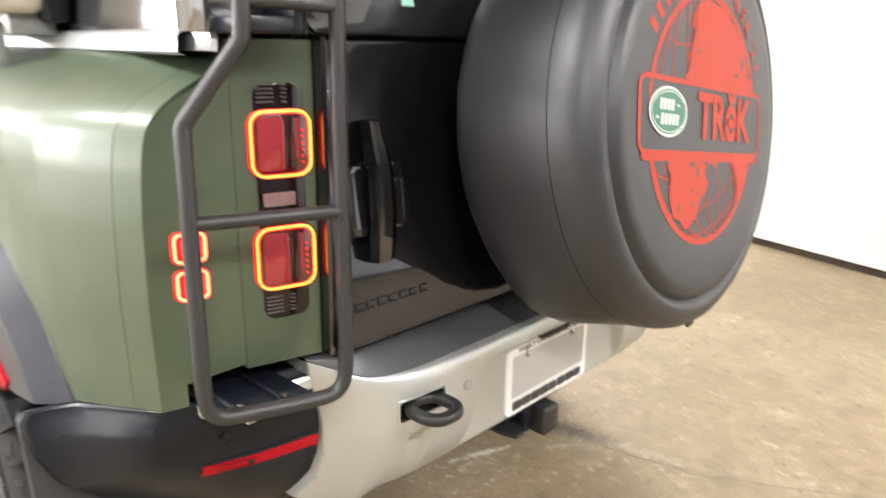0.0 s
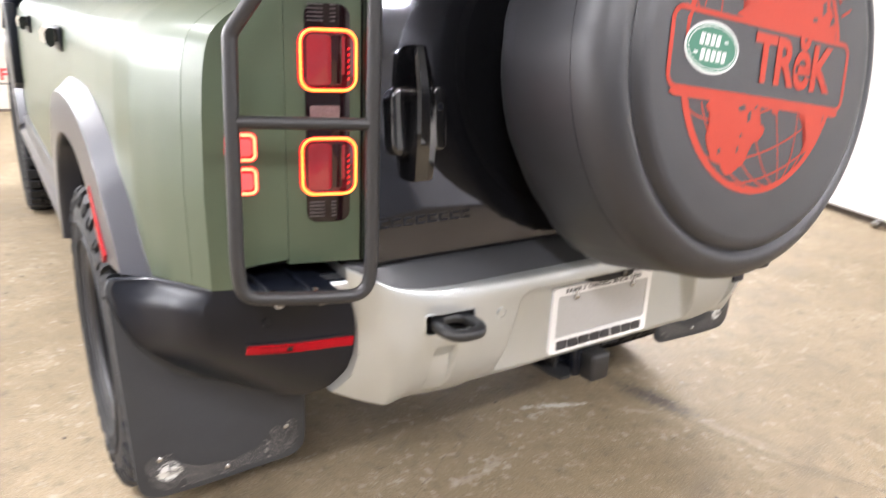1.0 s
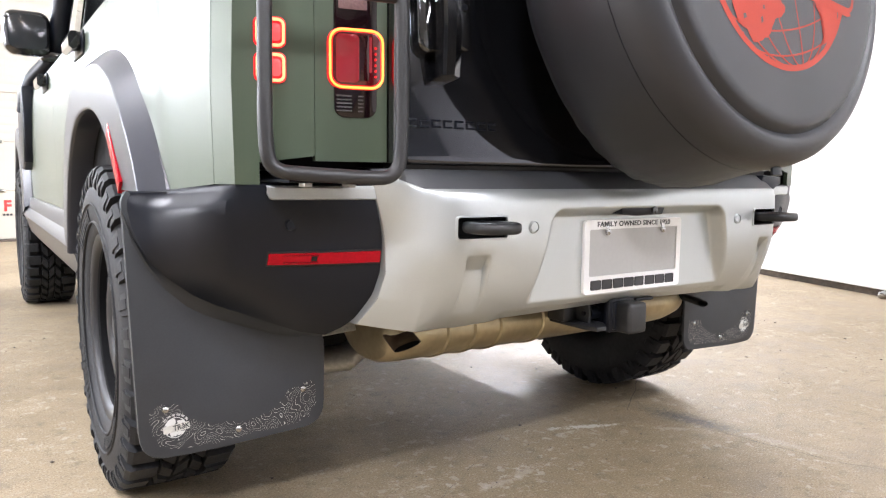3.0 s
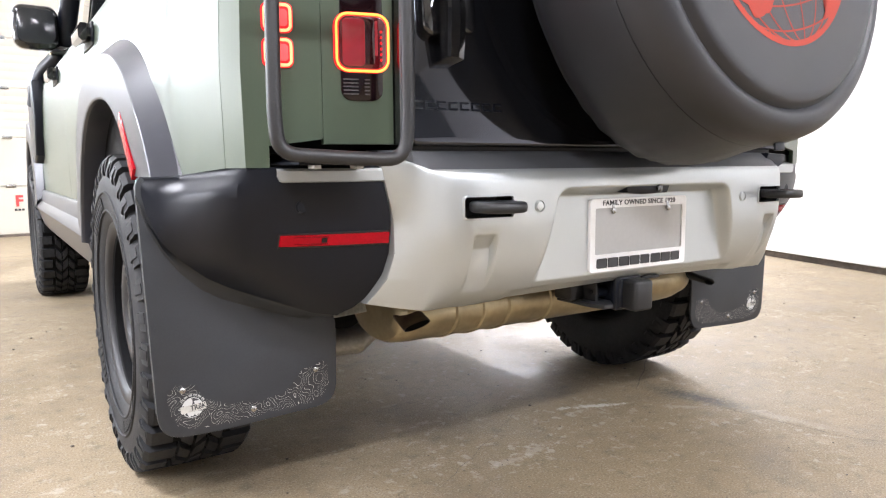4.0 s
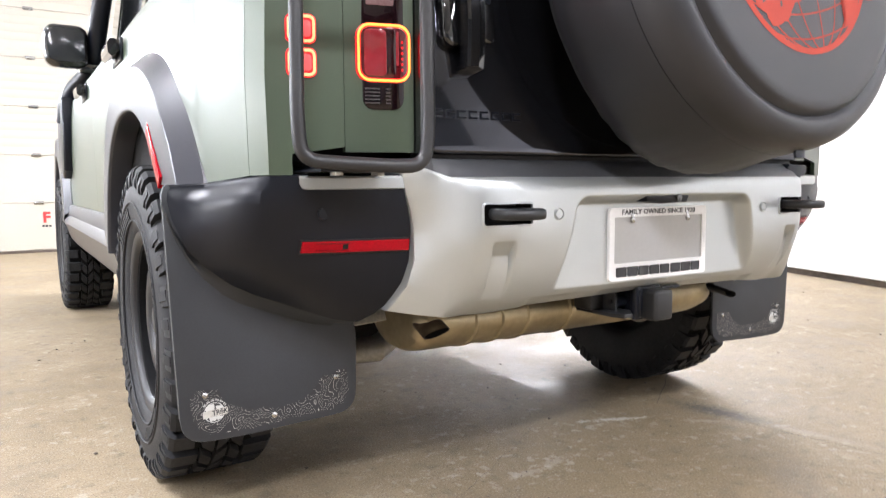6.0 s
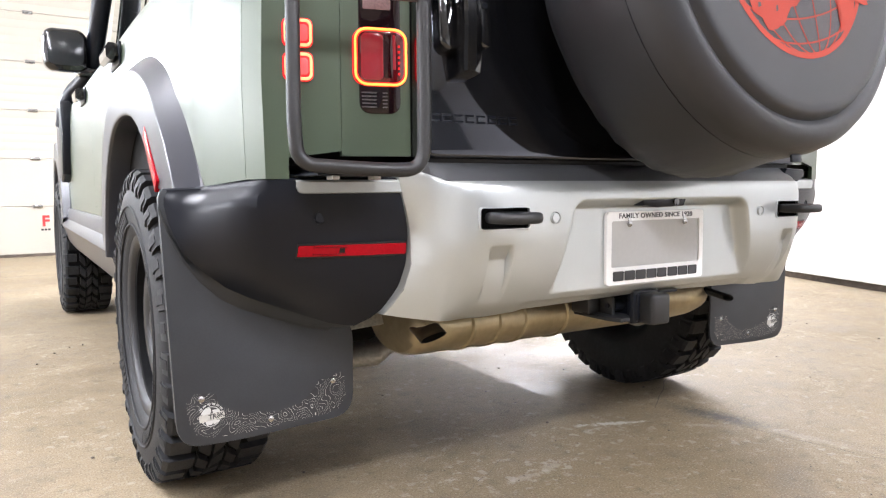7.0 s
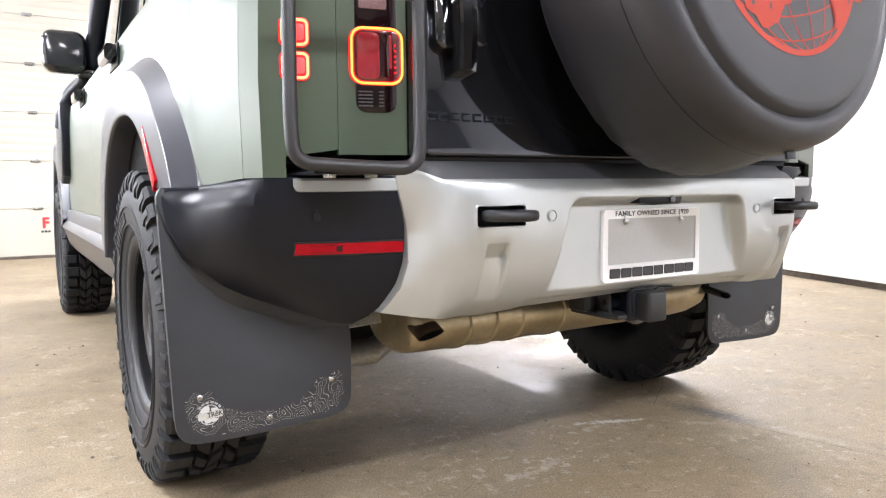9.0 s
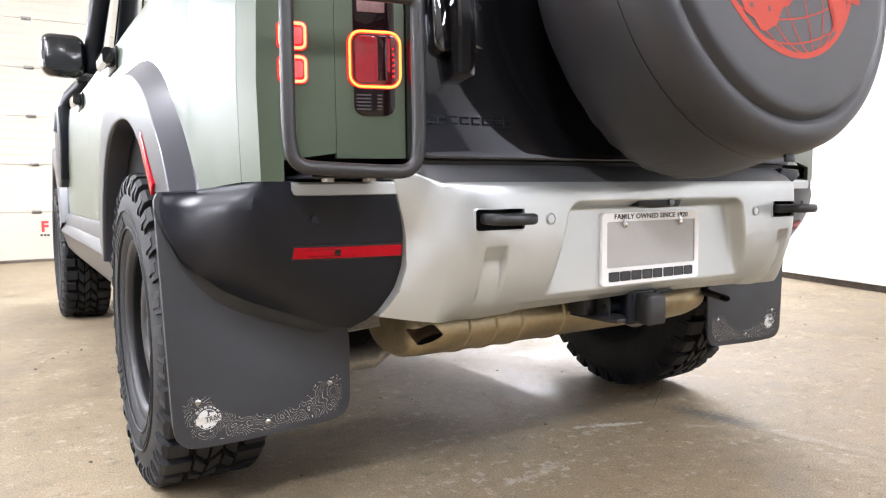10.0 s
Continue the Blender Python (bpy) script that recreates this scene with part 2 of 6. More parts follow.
def concrete():
    """Worn workshop concrete: cloudy patches, fine speckle, dull sheen and one oil streak."""
    m = mat("worn_concrete", (0.4, 0.335, 0.255), 0.5)
    nt = m.node_tree
    n, l = nt.nodes, nt.links
    p = n["Principled BSDF"]
    geo = n.new("ShaderNodeNewGeometry")

    def noise_at(scale, detail=6, rough=0.6):
        t = n.new("ShaderNodeTexNoise")
        t.inputs["Scale"].default_value, t.inputs["Detail"].default_value = scale, detail
        t.inputs["Roughness"].default_value = rough
        l.new(geo.outputs["Position"], t.inputs["Vector"])
        return t

    def spread(src, lo, hi, a, b):
        r = n.new("ShaderNodeMapRange")
        r.inputs[1].default_value, r.inputs[2].default_value = lo, hi
        r.inputs[3].default_value, r.inputs[4].default_value = a, b
        l.new(src, r.inputs[0])
        return r.outputs[0]

    def mixed(fac, a, b):
        x = n.new("ShaderNodeMix")
        x.data_type = "RGBA"
        l.new(fac, x.inputs[0])
        for sock, v in ((x.inputs[6], a), (x.inputs[7], b)):
            if isinstance(v, tuple):
                sock.default_value = (*v, 1)
            else:
                l.new(v, sock)
        return x.outputs[2]

    def cells(scale, jitter=1.0):
        t = n.new("ShaderNodeTexVoronoi")
        t.inputs["Scale"].default_value, t.inputs["Randomness"].default_value = scale, jitter
        l.new(geo.outputs["Position"], t.inputs["Vector"])
        return t

    def product(a, b):
        x = n.new("ShaderNodeMath")
        x.operation = "MULTIPLY"
        l.new(a, x.inputs[0])
        l.new(b, x.inputs[1])
        return x.outputs[0]

    wide, mid, fine, tiny = noise_at(0.8, 5), noise_at(3.4, 12, 0.72), noise_at(17, 10, 0.75), noise_at(190, 3, 0.6)
    rag = noise_at(60, 8, 0.8)
    spots, chips = cells(150), cells(62)
    c = mixed(spread(wide.outputs[0], 0.35, 0.65, 0, 1), (0.190, 0.146, 0.087), (0.264, 0.208, 0.134))
    c = mixed(spread(mid.outputs[0], 0.50, 0.64, 0, 0.6), c, (0.130, 0.097, 0.058))
    c = mixed(spread(mid.outputs[0], 0.46, 0.32, 0, 0.7), c, (0.322, 0.268, 0.188))
    c = mixed(spread(fine.outputs[0], 0.56, 0.66, 0, 0.35), c, (0.365, 0.325, 0.26))
    c = mixed(spread(fine.outputs[0], 0.46, 0.36, 0, 0.55), c, (0.095, 0.076, 0.053))
    c = mixed(spread(tiny.outputs[0], 0.46, 0.32, 0, 0.7), c, (0.085, 0.068, 0.048))
    c = mixed(spread(tiny.outputs[0], 0.56, 0.68, 0, 0.55), c, (0.385, 0.34, 0.265))
    def ellipse(cx, cy, turn, length, width, wobble=2.6):
        """Distance from a spot on the slab, 1 at its rim, with a ragged outline."""
        sub = n.new("ShaderNodeVectorMath")
        sub.operation = "SUBTRACT"
        sub.inputs[1].default_value = (cx, cy, 0)
        l.new(geo.outputs["Position"], sub.inputs[0])
        rot = n.new("ShaderNodeVectorRotate")
        rot.rotation_type = "Z_AXIS"
        rot.inputs["Angle"].default_value = radians(-turn)
        l.new(sub.outputs[0], rot.inputs[0])
        sc = n.new("ShaderNodeVectorMath")
        sc.operation = "MULTIPLY"
        sc.inputs[1].default_value = (1 / length, 1 / width, 0)
        l.new(rot.outputs[0], sc.inputs[0])
        ln = n.new("ShaderNodeVectorMath")
        ln.operation = "LENGTH"
        l.new(sc.outputs[0], ln.inputs[0])
        wob = n.new("ShaderNodeMath")
        wob.operation = "MULTIPLY_ADD"
        wob.inputs[1].default_value = wobble
        l.new(rag.outputs[0], wob.inputs[0])
        l.new(ln.outputs["Value"], wob.inputs[2])
        return wob.outputs[0]

    # pale scuffed aggregate in clusters, worn flakes of the top coat, dark pits all over
    c = mixed(product(spread(chips.outputs["Distance"], 0.36, 0.12, 0, 0.35), spread(mid.outputs[0], 0.45, 0.38, 0, 1)), c, (0.44, 0.42, 0.37))
    flake = noise_at(26, 6, 0.55)
    c = mixed(product(spread(flake.outputs[0], 0.58, 0.64, 0, 0.30), spread(mid.outputs[0], 0.53, 0.46, 0, 1)), c, (0.44, 0.42, 0.37))
    for cx, cy, turn, length, width in ((-0.12, 0.34, -8, 0.45, 0.10), (0.15, 0.42, 30, 0.20, 0.06)):
        c = mixed(product(spread(flake.outputs[0], 0.55, 0.61, 0, 0.30), spread(ellipse(cx, cy, turn, length, width), 2.5, 1.7, 0, 1)), c, (0.45, 0.43, 0.38))
    c = mixed(product(spread(spots.outputs["Distance"], 0.20, 0.10, 0, 0.85), spread(fine.outputs[0], 0.53, 0.58, 0, 1)), c, (0.06, 0.048, 0.036))
    # marks on the slab: centre, turn, length, width, colour, strength, softness of the rim
    for cx, cy, turn, length, width, tint, amount, rim in (
            (0.715, 0.36, -78, 0.15, 0.045, (0.05, 0.044, 0.039), 0.85, 0.6), (0.77, 0.09, -76, 0.16, 0.022, (0.46, 0.44, 0.39), 0.16, 0.6),
            (0.60, 0.33, -40, 0.07, 0.014, (0.46, 0.44, 0.39), 0.25, 0.4),
            (0.385, 0.49, -22, 0.10, 0.014, (0.54, 0.52, 0.47), 0.75, 0.35), (0.27, 0.535, -10, 0.025, 0.012, (0.50, 0.48, 0.43), 0.6, 0.3),
            (-0.02, 0.33, 20, 0.05, 0.022, (0.46, 0.43, 0.37), 0.35, 0.4), (-0.13, 0.31, 5, 0.06, 0.018, (0.44, 0.41, 0.36), 0.35, 0.4)):
        c = mixed(spread(ellipse(cx, cy, turn, length, width, 5.0), 3.3 + rim, 3.3 - rim, 0, amount), c, tint)
    l.new(c, p.inputs["Base Color"])
    l.new(spread(mid.outputs[0], 0.35, 0.65, 0.80, 0.50), p.inputs["Roughness"])
    p.inputs["Specular IOR Level"].default_value = 0.26
    bp = n.new("ShaderNodeBump")
    bp.inputs["Strength"].default_value, bp.inputs["Distance"].default_value = 0.3, 0.004
    l.new(tiny.outputs[0], bp.inputs["Height"])
    l.new(bp.outputs[0], p.inputs["Normal"])
    return m


CONCRETE = concrete()


def contour_mat():
    """Printed map contour lines: pale lines on black film."""
    m = mat("contour_line_print", (0.024, 0.024, 0.026), 0.5)
    nt = m.node_tree
    n, l = nt.nodes, nt.links
    p = n["Principled BSDF"]
    geo = n.new("ShaderNodeNewGeometry")
    t = n.new("ShaderNodeTexNoise")
    t.inputs["Scale"].default_value, t.inputs["Detail"].default_value = 19, 1
    l.new(geo.outputs["Position"], t.inputs["Vector"])
    mu = n.new("ShaderNodeMath")
    mu.operation, mu.inputs[1].default_value = "MULTIPLY", 24
    l.new(t.outputs[0], mu.inputs[0])
    fr = n.new("ShaderNodeMath")
    fr.operation = "PINGPONG"
    fr.inputs[1].default_value = 0.5
    l.new(mu.outputs[0], fr.inputs[0])
    st = n.new("ShaderNodeMapRange")
    st.inputs[1].default_value, st.inputs[2].default_value = 0.05, 0.025
    l.new(fr.outputs[0], st.inputs[0])
    x = n.new("ShaderNodeMix")
    x.data_type = "RGBA"
    x.inputs[6].default_value = (0.020, 0.021, 0.024, 1)
    x.inputs[7].default_value = (0.42, 0.41, 0.38, 1)
    l.new(st.outputs[0], x.inputs[0])
    l.new(x.outputs[2], p.inputs["Base Color"])
    return m


CONTOUR = contour_mat()


# ---- mesh tools ----
def part(name, bm, material, parent=None, label="", angle=35):
    me = bpy.data.meshes.new(name)
    bmesh.ops.recalc_face_normals(bm, faces=bm.faces)
    for f in bm.faces:
        f.smooth = True
    bm.to_mesh(me)
    bm.free()
    me.set_sharp_from_angle(angle=radians(angle))
    me.materials.append(material)
    ob = new(name, me)
    if parent:
        # a thing, its parts and their sub-parts: no deeper
        deep = parent.parent and parent.parent.parent
        ob.parent = parent.parent if deep else parent
    if label:
        tagged(ob, label)
    return ob


def grid(rows, loop=False):
    """A sheet of quads through rows of points."""
    bm = bmesh.new()
    vs = [[bm.verts.new(p) for p in r] for r in rows]
    for a, b in zip(vs, vs[1:]):
        k = len(a)
        for i in range(k if loop else k - 1):
            bm.faces.new((a[i], a[(i + 1) % k], b[(i + 1) % k], b[i]))
    return bm


def add_grid(bm, rows, loop=False):
    vs = [[bm.verts.new(p) for p in r] for r in rows]
    for a, b in zip(vs, vs[1:]):
        k = len(a)
        for i in range(k if loop else k - 1):
            bm.faces.new((a[i], a[(i + 1) % k], b[(i + 1) % k], b[i]))
    return vs


def thick(bm, d):
    """Gives an open sheet a thickness d."""
    bmesh.ops.recalc_face_normals(bm, faces=bm.faces)
    bmesh.ops.solidify(bm, geom=bm.faces[:], thickness=d)
    return bm


def slab(bm, outline, a, b, axis="y", bevel=0.0, seg=2):
    """A flat plate: an outline in the other two axes, from a to b along axis."""
    def at(u, v, w):
        return {"y": (u, w, v), "x": (w, u, v), "z": (u, v, w)}[axis]
    lo = [bm.verts.new(at(u, v, a)) for u, v in outline]
    hi = [bm.verts.new(at(u, v, b)) for u, v in outline]
    k = len(outline)
    fs = [bm.faces.new(lo), bm.faces.new(hi[::-1])]
    for i in range(k):
        fs.append(bm.faces.new((lo[i], lo[(i + 1) % k], hi[(i + 1) % k], hi[i])))
    bmesh.ops.recalc_face_normals(bm, faces=fs)
    if bevel:
        es = list({e for f in fs[:2] for e in f.edges})
        bmesh.ops.bevel(bm, geom=es, offset=bevel, segments=seg, affect="EDGES", profile=0.5)
    return bm


def rbox(bm, lo, hi, r=0.005, seg=2):
    """A box with rounded edges."""
    m = bmesh.ops.create_cube(bm, size=1)
    for v in m["verts"]:
        v.co = [(lo[i] + hi[i]) / 2 + v.co[i] * (hi[i] - lo[i]) for i in range(3)]
    if r:
        es = list({e for v in m["verts"] for e in v.link_edges})
        bmesh.ops.bevel(bm, geom=es, offset=r, segments=seg, affect="EDGES", profile=0.5)
    return bm


def round_rect(cx, cz, w, h, r, k=6):
    pts = []
    for sx, sz, a0 in ((1, 1, 0), (-1, 1, 90), (-1, -1, 180), (1, -1, 270)):
        for i in range(k + 1):
            a = radians(a0 + 90 * i / k)
            pts.append((cx + sx * (w / 2 - r) + r * math.cos(a), cz + sz * (h / 2 - r) + r * math.sin(a)))
    return pts


def fillet(points, r, k=6, sharp=()):
    """A path of points with its inner corners rounded to about r; those numbered in sharp hardly."""
    pts = [Vector(p) for p in points]
    out = [pts[0]]
    for i, (a, b, c) in enumerate(zip(pts, pts[1:], pts[2:])):
        u, v = (a - b), (c - b)
        d = min(0.008 if i + 1 in sharp else r, u.length * 0.49, v.length * 0.49)
        p, q = b + u.normalized() * d, b + v.normalized() * d
        for j in range(k + 1):
            t = j / k
            out.append(p * (1 - t) ** 2 + b * 2 * t * (1 - t) + q * t ** 2)
    out.append(pts[-1])
    return out


def tube(bm, path, r, seg=12, cap=True):
    path = [Vector(p) for p in path]
    rings, side = [], None
    for i, p in enumerate(path):
        d = (path[min(i + 1, len(path) - 1)] - path[max(i - 1, 0)]).normalized()
        if side is None:
            side = d.orthogonal().normalized()
        side = (side - d * side.dot(d)).normalized()
        up = d.cross(side)
        rings.append([bm.verts.new(p + (side * math.cos(2 * math.pi * j / seg) + up * math.sin(2 * math.pi * j / seg)) * r) for j in range(seg)])
    for a, b in zip(rings, rings[1:]):
        for j in range(seg):
            bm.faces.new((a[j], a[(j + 1) % seg], b[(j + 1) % seg], b[j]))
    if cap:
        bm.faces.new(rings[0])
        bm.faces.new(rings[-1][::-1])
    return bm


def lathe(bm, profile, centre, axis="y", seg=64):
    """Turns a profile of (along, radius) about an axis through centre."""
    cx, cy, cz = centre
    rings = []
    for a, r in profile:
        ring = []
        for j in range(seg):
            c, s_ = r * math.cos(2 * math.pi * j / seg), r * math.sin(2 * math.pi * j / seg)
            ring.append({"y": (cx + c, cy + a, cz + s_), "x": (cx + a, cy + c, cz + s_), "z": (cx + c, cy + s_, cz + a)}[axis])
        rings.append(ring)
    vs = add_grid(bm, rings, loop=True)
    if profile[0][1] > 0.0005:
        bm.faces.new(vs[0])
    if profile[-1][1] > 0.0005:
        bm.faces.new(vs[-1][::-1])
    return bm


def disc_y(bm, x, y, z, r, d, seg=20, bevel=0.001):
    lathe(bm, [(0, r), (-d + bevel, r), (-d, r - bevel)], (x, y, z), "y", seg)
    return bm


def lerp(a, b, t):
    return a + (b - a) * t


def table(pairs, v):
    """Reads a curve given by a few (v, value) pairs."""
    if v <= pairs[0][0]:
        return pairs[0][1]
    for (a, x), (b, y) in zip(pairs, pairs[1:]):
        if v <= b:
            return lerp(x, y, (v - a) / (b - a))
    return pairs[-1][1]


def spline(pairs, v):
    """Reads a smooth curve through (v, value) pairs."""
    n = len(pairs)
    v = max(pairs[0][0], min(pairs[-1][0], v))
    slopes = [(b[1] - a[1]) / (b[0] - a[0]) for a, b in zip(pairs, pairs[1:])]
    tang = [slopes[0]] + [(a + b) / 2 if a * b > 0 else 0.0 for a, b in zip(slopes, slopes[1:])] + [slopes[-1]]
    for i in range(n - 1):
        (a, x), (b, y) = pairs[i], pairs[i + 1]
        if v <= b:
            h, t = b - a, (v - a) / (b - a)
            return (2 * t ** 3 - 3 * t ** 2 + 1) * x + (t ** 3 - 2 * t ** 2 + t) * h * tang[i] + (3 * t ** 2 - 2 * t ** 3) * y + (t ** 3 - t ** 2) * h * tang[i + 1]
    return pairs[-1][1]


def smooth(t):
    t = max(0.0, min(1.0, t))
    return t * t * (3 - 2 * t)


def empty(name, label, category, kind="", at=(0, 0, 0)):
    ob = new(name)
    ob.location = at
    return tagged(ob, label, category, kind=kind)


def letters(text, size, extrude=0.0004, spacing=1.0, bold=0.0, align="CENTER"):
    """Flat lettering as a bmesh in the x, z plane, facing -y, about its centre line."""
    cu = bpy.data.curves.new("lettering", "FONT")
    cu.body, cu.size, cu.extrude, cu.offset, cu.space_character = text, size, extrude, bold, spacing
    cu.align_x, cu.align_y = align, "CENTER"
    cu.resolution_u = 3
    tmp = new("lettering", cu)
    me = bpy.data.meshes.new_from_object(tmp.evaluated_get(bpy.context.evaluated_depsgraph_get()))
    bpy.data.objects.remove(tmp)
    bm = bmesh.new()
    bm.from_mesh(me)
    bpy.data.meshes.remove(me)
    bmesh.ops.transform(bm, matrix=Matrix.Rotation(radians(90), 4, "X"), verts=bm.verts)
    return bm


def merge(bm, other, m=None):
    """Adds a second bmesh, moved by m, to the first."""
    if m is not None:
        bmesh.ops.transform(other, matrix=m, verts=other.verts)
    me = bpy.data.meshes.new("joined")
    other.to_mesh(me)
    other.free()
    bm.from_mesh(me)
    bpy.data.meshes.remove(me)
    return bm


# ---- the garage ----
# Plan: floor slab, far wall with a sectional door ahead of the car, a slanting wall on its right side.
FAR_Y, LEFT_X, BACK_Y = 8.3, -6.8, -7.5


def right_x(y):
    return 3.58 + 0.29 * y


def box_wall(name, lo, hi, material, label):
    bm = bmesh.new()
    rbox(bm, lo, hi, 0)
    ob = part(name, bm, material)
    return tagged(ob, label, "wall", kind="structure")


bm = bmesh.new()
slab(bm, [(LEFT_X - 0.3, BACK_Y - 0.3), (8.0, BACK_Y - 0.3), (8.0, FAR_Y + 0.3), (LEFT_X - 0.3, FAR_Y + 0.3)], -0.2, 0.0, "z")
floor = tagged(part("floor", bm, CONCRETE), "worn tan concrete garage floor with stains and cracks", "floor", kind="structure")

bm = bmesh.new()
slab(bm, [(LEFT_X - 0.3, BACK_Y - 0.3), (8.0, BACK_Y - 0.3), (8.0, FAR_Y + 0.3), (LEFT_X - 0.3, FAR_Y + 0.3)], CEIL, CEIL + 0.2, "z")
tagged(part("ceiling", bm, CEIL_MAT), "plain dull grey garage ceiling", "ceiling", kind="structure")

box_wall("wall_left", (LEFT_X - 0.2, BACK_Y, 0), (LEFT_X, FAR_Y, CEIL), WALL, "plain white garage side wall")
box_wall("wall_back", (LEFT_X - 0.2, BACK_Y - 0.2, 0), (8.0, BACK_Y, CEIL), BACK_GREY, "plain grey back wall, out of view")

bm = bmesh.new()
slab(bm, [(right_x(BACK_Y), BACK_Y), (right_x(FAR_Y), FAR_Y), (right_x(FAR_Y) + 0.2, FAR_Y), (right_x(BACK_Y) + 0.2, BACK_Y)], 0.05, CEIL, "z")
tagged(part("wall_right", bm, WALL), "white panelled garage wall above a dark base gap", "wall", kind="structure")
bm = bmesh.new()
slab(bm, [(right_x(BACK_Y) + 0.012, BACK_Y), (right_x(FAR_Y) + 0.012, FAR_Y), (right_x(FAR_Y) + 0.2, FAR_Y), (right_x(BACK_Y) + 0.2, BACK_Y)], 0.0, 0.05, "z")
tagged(part("baseboard", bm, SKIRT), "dark brown weather strip along the wall base", "baseboard", kind="structure")
for a, b, w, h0, h1, m in ((BACK_Y, FAR_Y, 0.02, 0.052, 0.075, WALL),):
    bm = bmesh.new()
    slab(bm, [(right_x(a) - w, a), (right_x(b) - w, b), (right_x(b), b), (right_x(a), a)], h0, h1, "z", 0.004)
    tagged(part("trim", bm, m), "white metal lip at the foot of the wall", "trim", kind="structure")

# far wall: opening with a sectional door
DOOR_L, DOOR_R, DOOR_H = -5.6, 1.2, 3.3
for nm, x0, x1, z0, z1 in (("wall_far_left", LEFT_X, DOOR_L, 0, CEIL), ("wall_far_right", DOOR_R, right_x(FAR_Y), 0, CEIL), ("wall_far_head", DOOR_L, DOOR_R, DOOR_H, CEIL)):
    box_wall(nm, (x0, FAR_Y, z0), (x1, FAR_Y + 0.2, z1), WALL, "white wall beside the garage door")
garage_door = tagged(new("garage_door"), "white ribbed sectional garage door, closed, with steel hinges", "garage door")
garage_door.location = (0, FAR_Y, 0)
PANEL = (DOOR_H - 0.03) / 6
for k in range(6):
    z0 = 0.03 + k * PANEL
    rows = []
    prof = [(0.0, 0.008), (0.006, 0.0)]
    for g in range(1, 6):
        zz = PANEL * g / 6
        prof += [(zz - 0.008, 0.0), (zz - 0.002, 0.0018), (zz + 0.002, 0.0018), (zz + 0.008, 0.0)]
    prof += [(PANEL - 0.008, 0.0), (PANEL - 0.002, 0.008)]
    if k in (0, 1):
        prof = [(0.0, 0.008), (0.006, 0.0), (PANEL - 0.008, 0.0), (PANEL - 0.002, 0.008)]
    bm = grid([[(DOOR_L, dy, z0 + dz), (DOOR_R, dy, z0 + dz)] for dz, dy in prof])
    thick(bm, 0.03)
    part("door_panel", bm, DOOR_WHITE, garage_door)
bm = bmesh.new()
rbox(bm, (DOOR_L, 0.03, 0.03), (DOOR_R, 0.06, DOOR_H), 0)
part("backing", bm, DOOR_GAP, garage_door)
bm = bmesh.new()
rbox(bm, (DOOR_L, -0.002, 0.0), (DOOR_R, 0.05, 0.03), 0.004)
part("bottom_seal", bm, SKIRT, garage_door)
bm = bmesh.new()
rbox(bm, (-0.035, -0.012, -0.02), (0.035, -0.002, 0.02), 0.003)
rbox(bm, (-0.05, -0.02, -0.008), (0.05, -0.004, 0.008), 0.004)
rbox(bm, (-0.05, -0.016, -0.018), (-0.035, -0.002, 0.018), 0.002)
rbox(bm, (0.035, -0.016, -0.018), (0.05, -0.002, 0.018), 0.002)
hinge = part("hinge", bm, STEEL, garage_door, "small steel door hinge")
hinge.location = (-0.93, 0, 0.03 + PANEL)
for k in range(1, 6):
    for hx in (-5.3, -3.9, -2.4, -0.93, 0.9):
        if (k, hx) != (1, -0.93):
            h2 = new("hinge", hinge.data)
            h2.parent, h2.location = garage_door, (hx, 0, 0.03 + k * PANEL)

# unseen windows, added to reflect brightly in the car's side
for wx in DOOR_WINDOWS:
    bm = rbox(bmesh.new(), (wx - 0.53, -0.022, 2.26), (wx + 0.53, -0.001, 2.70), 0.004)
    win = part("door_window", bm, HOUSING, garage_door, "white-framed frosted door window, assumed, out of view")
    bm = rbox(bmesh.new(), (wx - 0.48, -0.03, 2.31), (wx + 0.48, -0.0225, 2.65), 0.002)
    part("pane", bm, WINDOW_GLOW, win)

# red sign with one letter and a line of small print on the door
sign = tagged(new("door_sign"), "small red letter sign stuck on the garage door", "sign")
sign.location = (-0.86, FAR_Y - 0.003, 0.38)
part("letter", merge(bmesh.new(), letters("F", 0.17, 0.001, bold=0.006), Matrix.Translation((0, 0, 0.02))), SIGN_RED, sign)
bm = bmesh.new()
for k in range(3):
    rbox(bm, (-0.05 + k * 0.035, -0.001, -0.085), (-0.025 + k * 0.035, 0.001, -0.062), 0)
part("print_bar", bm, INK, sign)

# strip lights on the ceiling
bm = bmesh.new()
rbox(bm, (-0.11, -1.2, -0.05), (0.11, 1.2, 0.0), 0.01)
first = tagged(part("strip_light", bm, HOUSING), "long white strip light, lit, out of view", "ceiling light", group="ceiling strip lights")
bm = bmesh.new()
rbox(bm, (-0.085, -1.16, -0.066), (0.085, 1.16, -0.051), 0.006)
part("diffuser", bm, TUBE_GLOW, first, "glowing diffuser")
first.matrix_basis = pose(STRIPS[0][0], STRIPS[0][1], CEIL, 0, 0, STRIPS[0][2])
for lx, ly, turn, watts in STRIPS[1:]:
    copy_thing(first, pose(lx, ly, CEIL, 0, 0, turn))

# the same fixture repeated on the walls for the added lamps
for lx, ly, lz, turn, watts in ADDED_WALL_STRIPS:
    yaw = 16.2 if turn == 0 else 0
    copy_thing(first, pose(lx, ly, lz, 0, 0, turn - yaw) @ pose(0, 0, 0, 0, 90, 0))

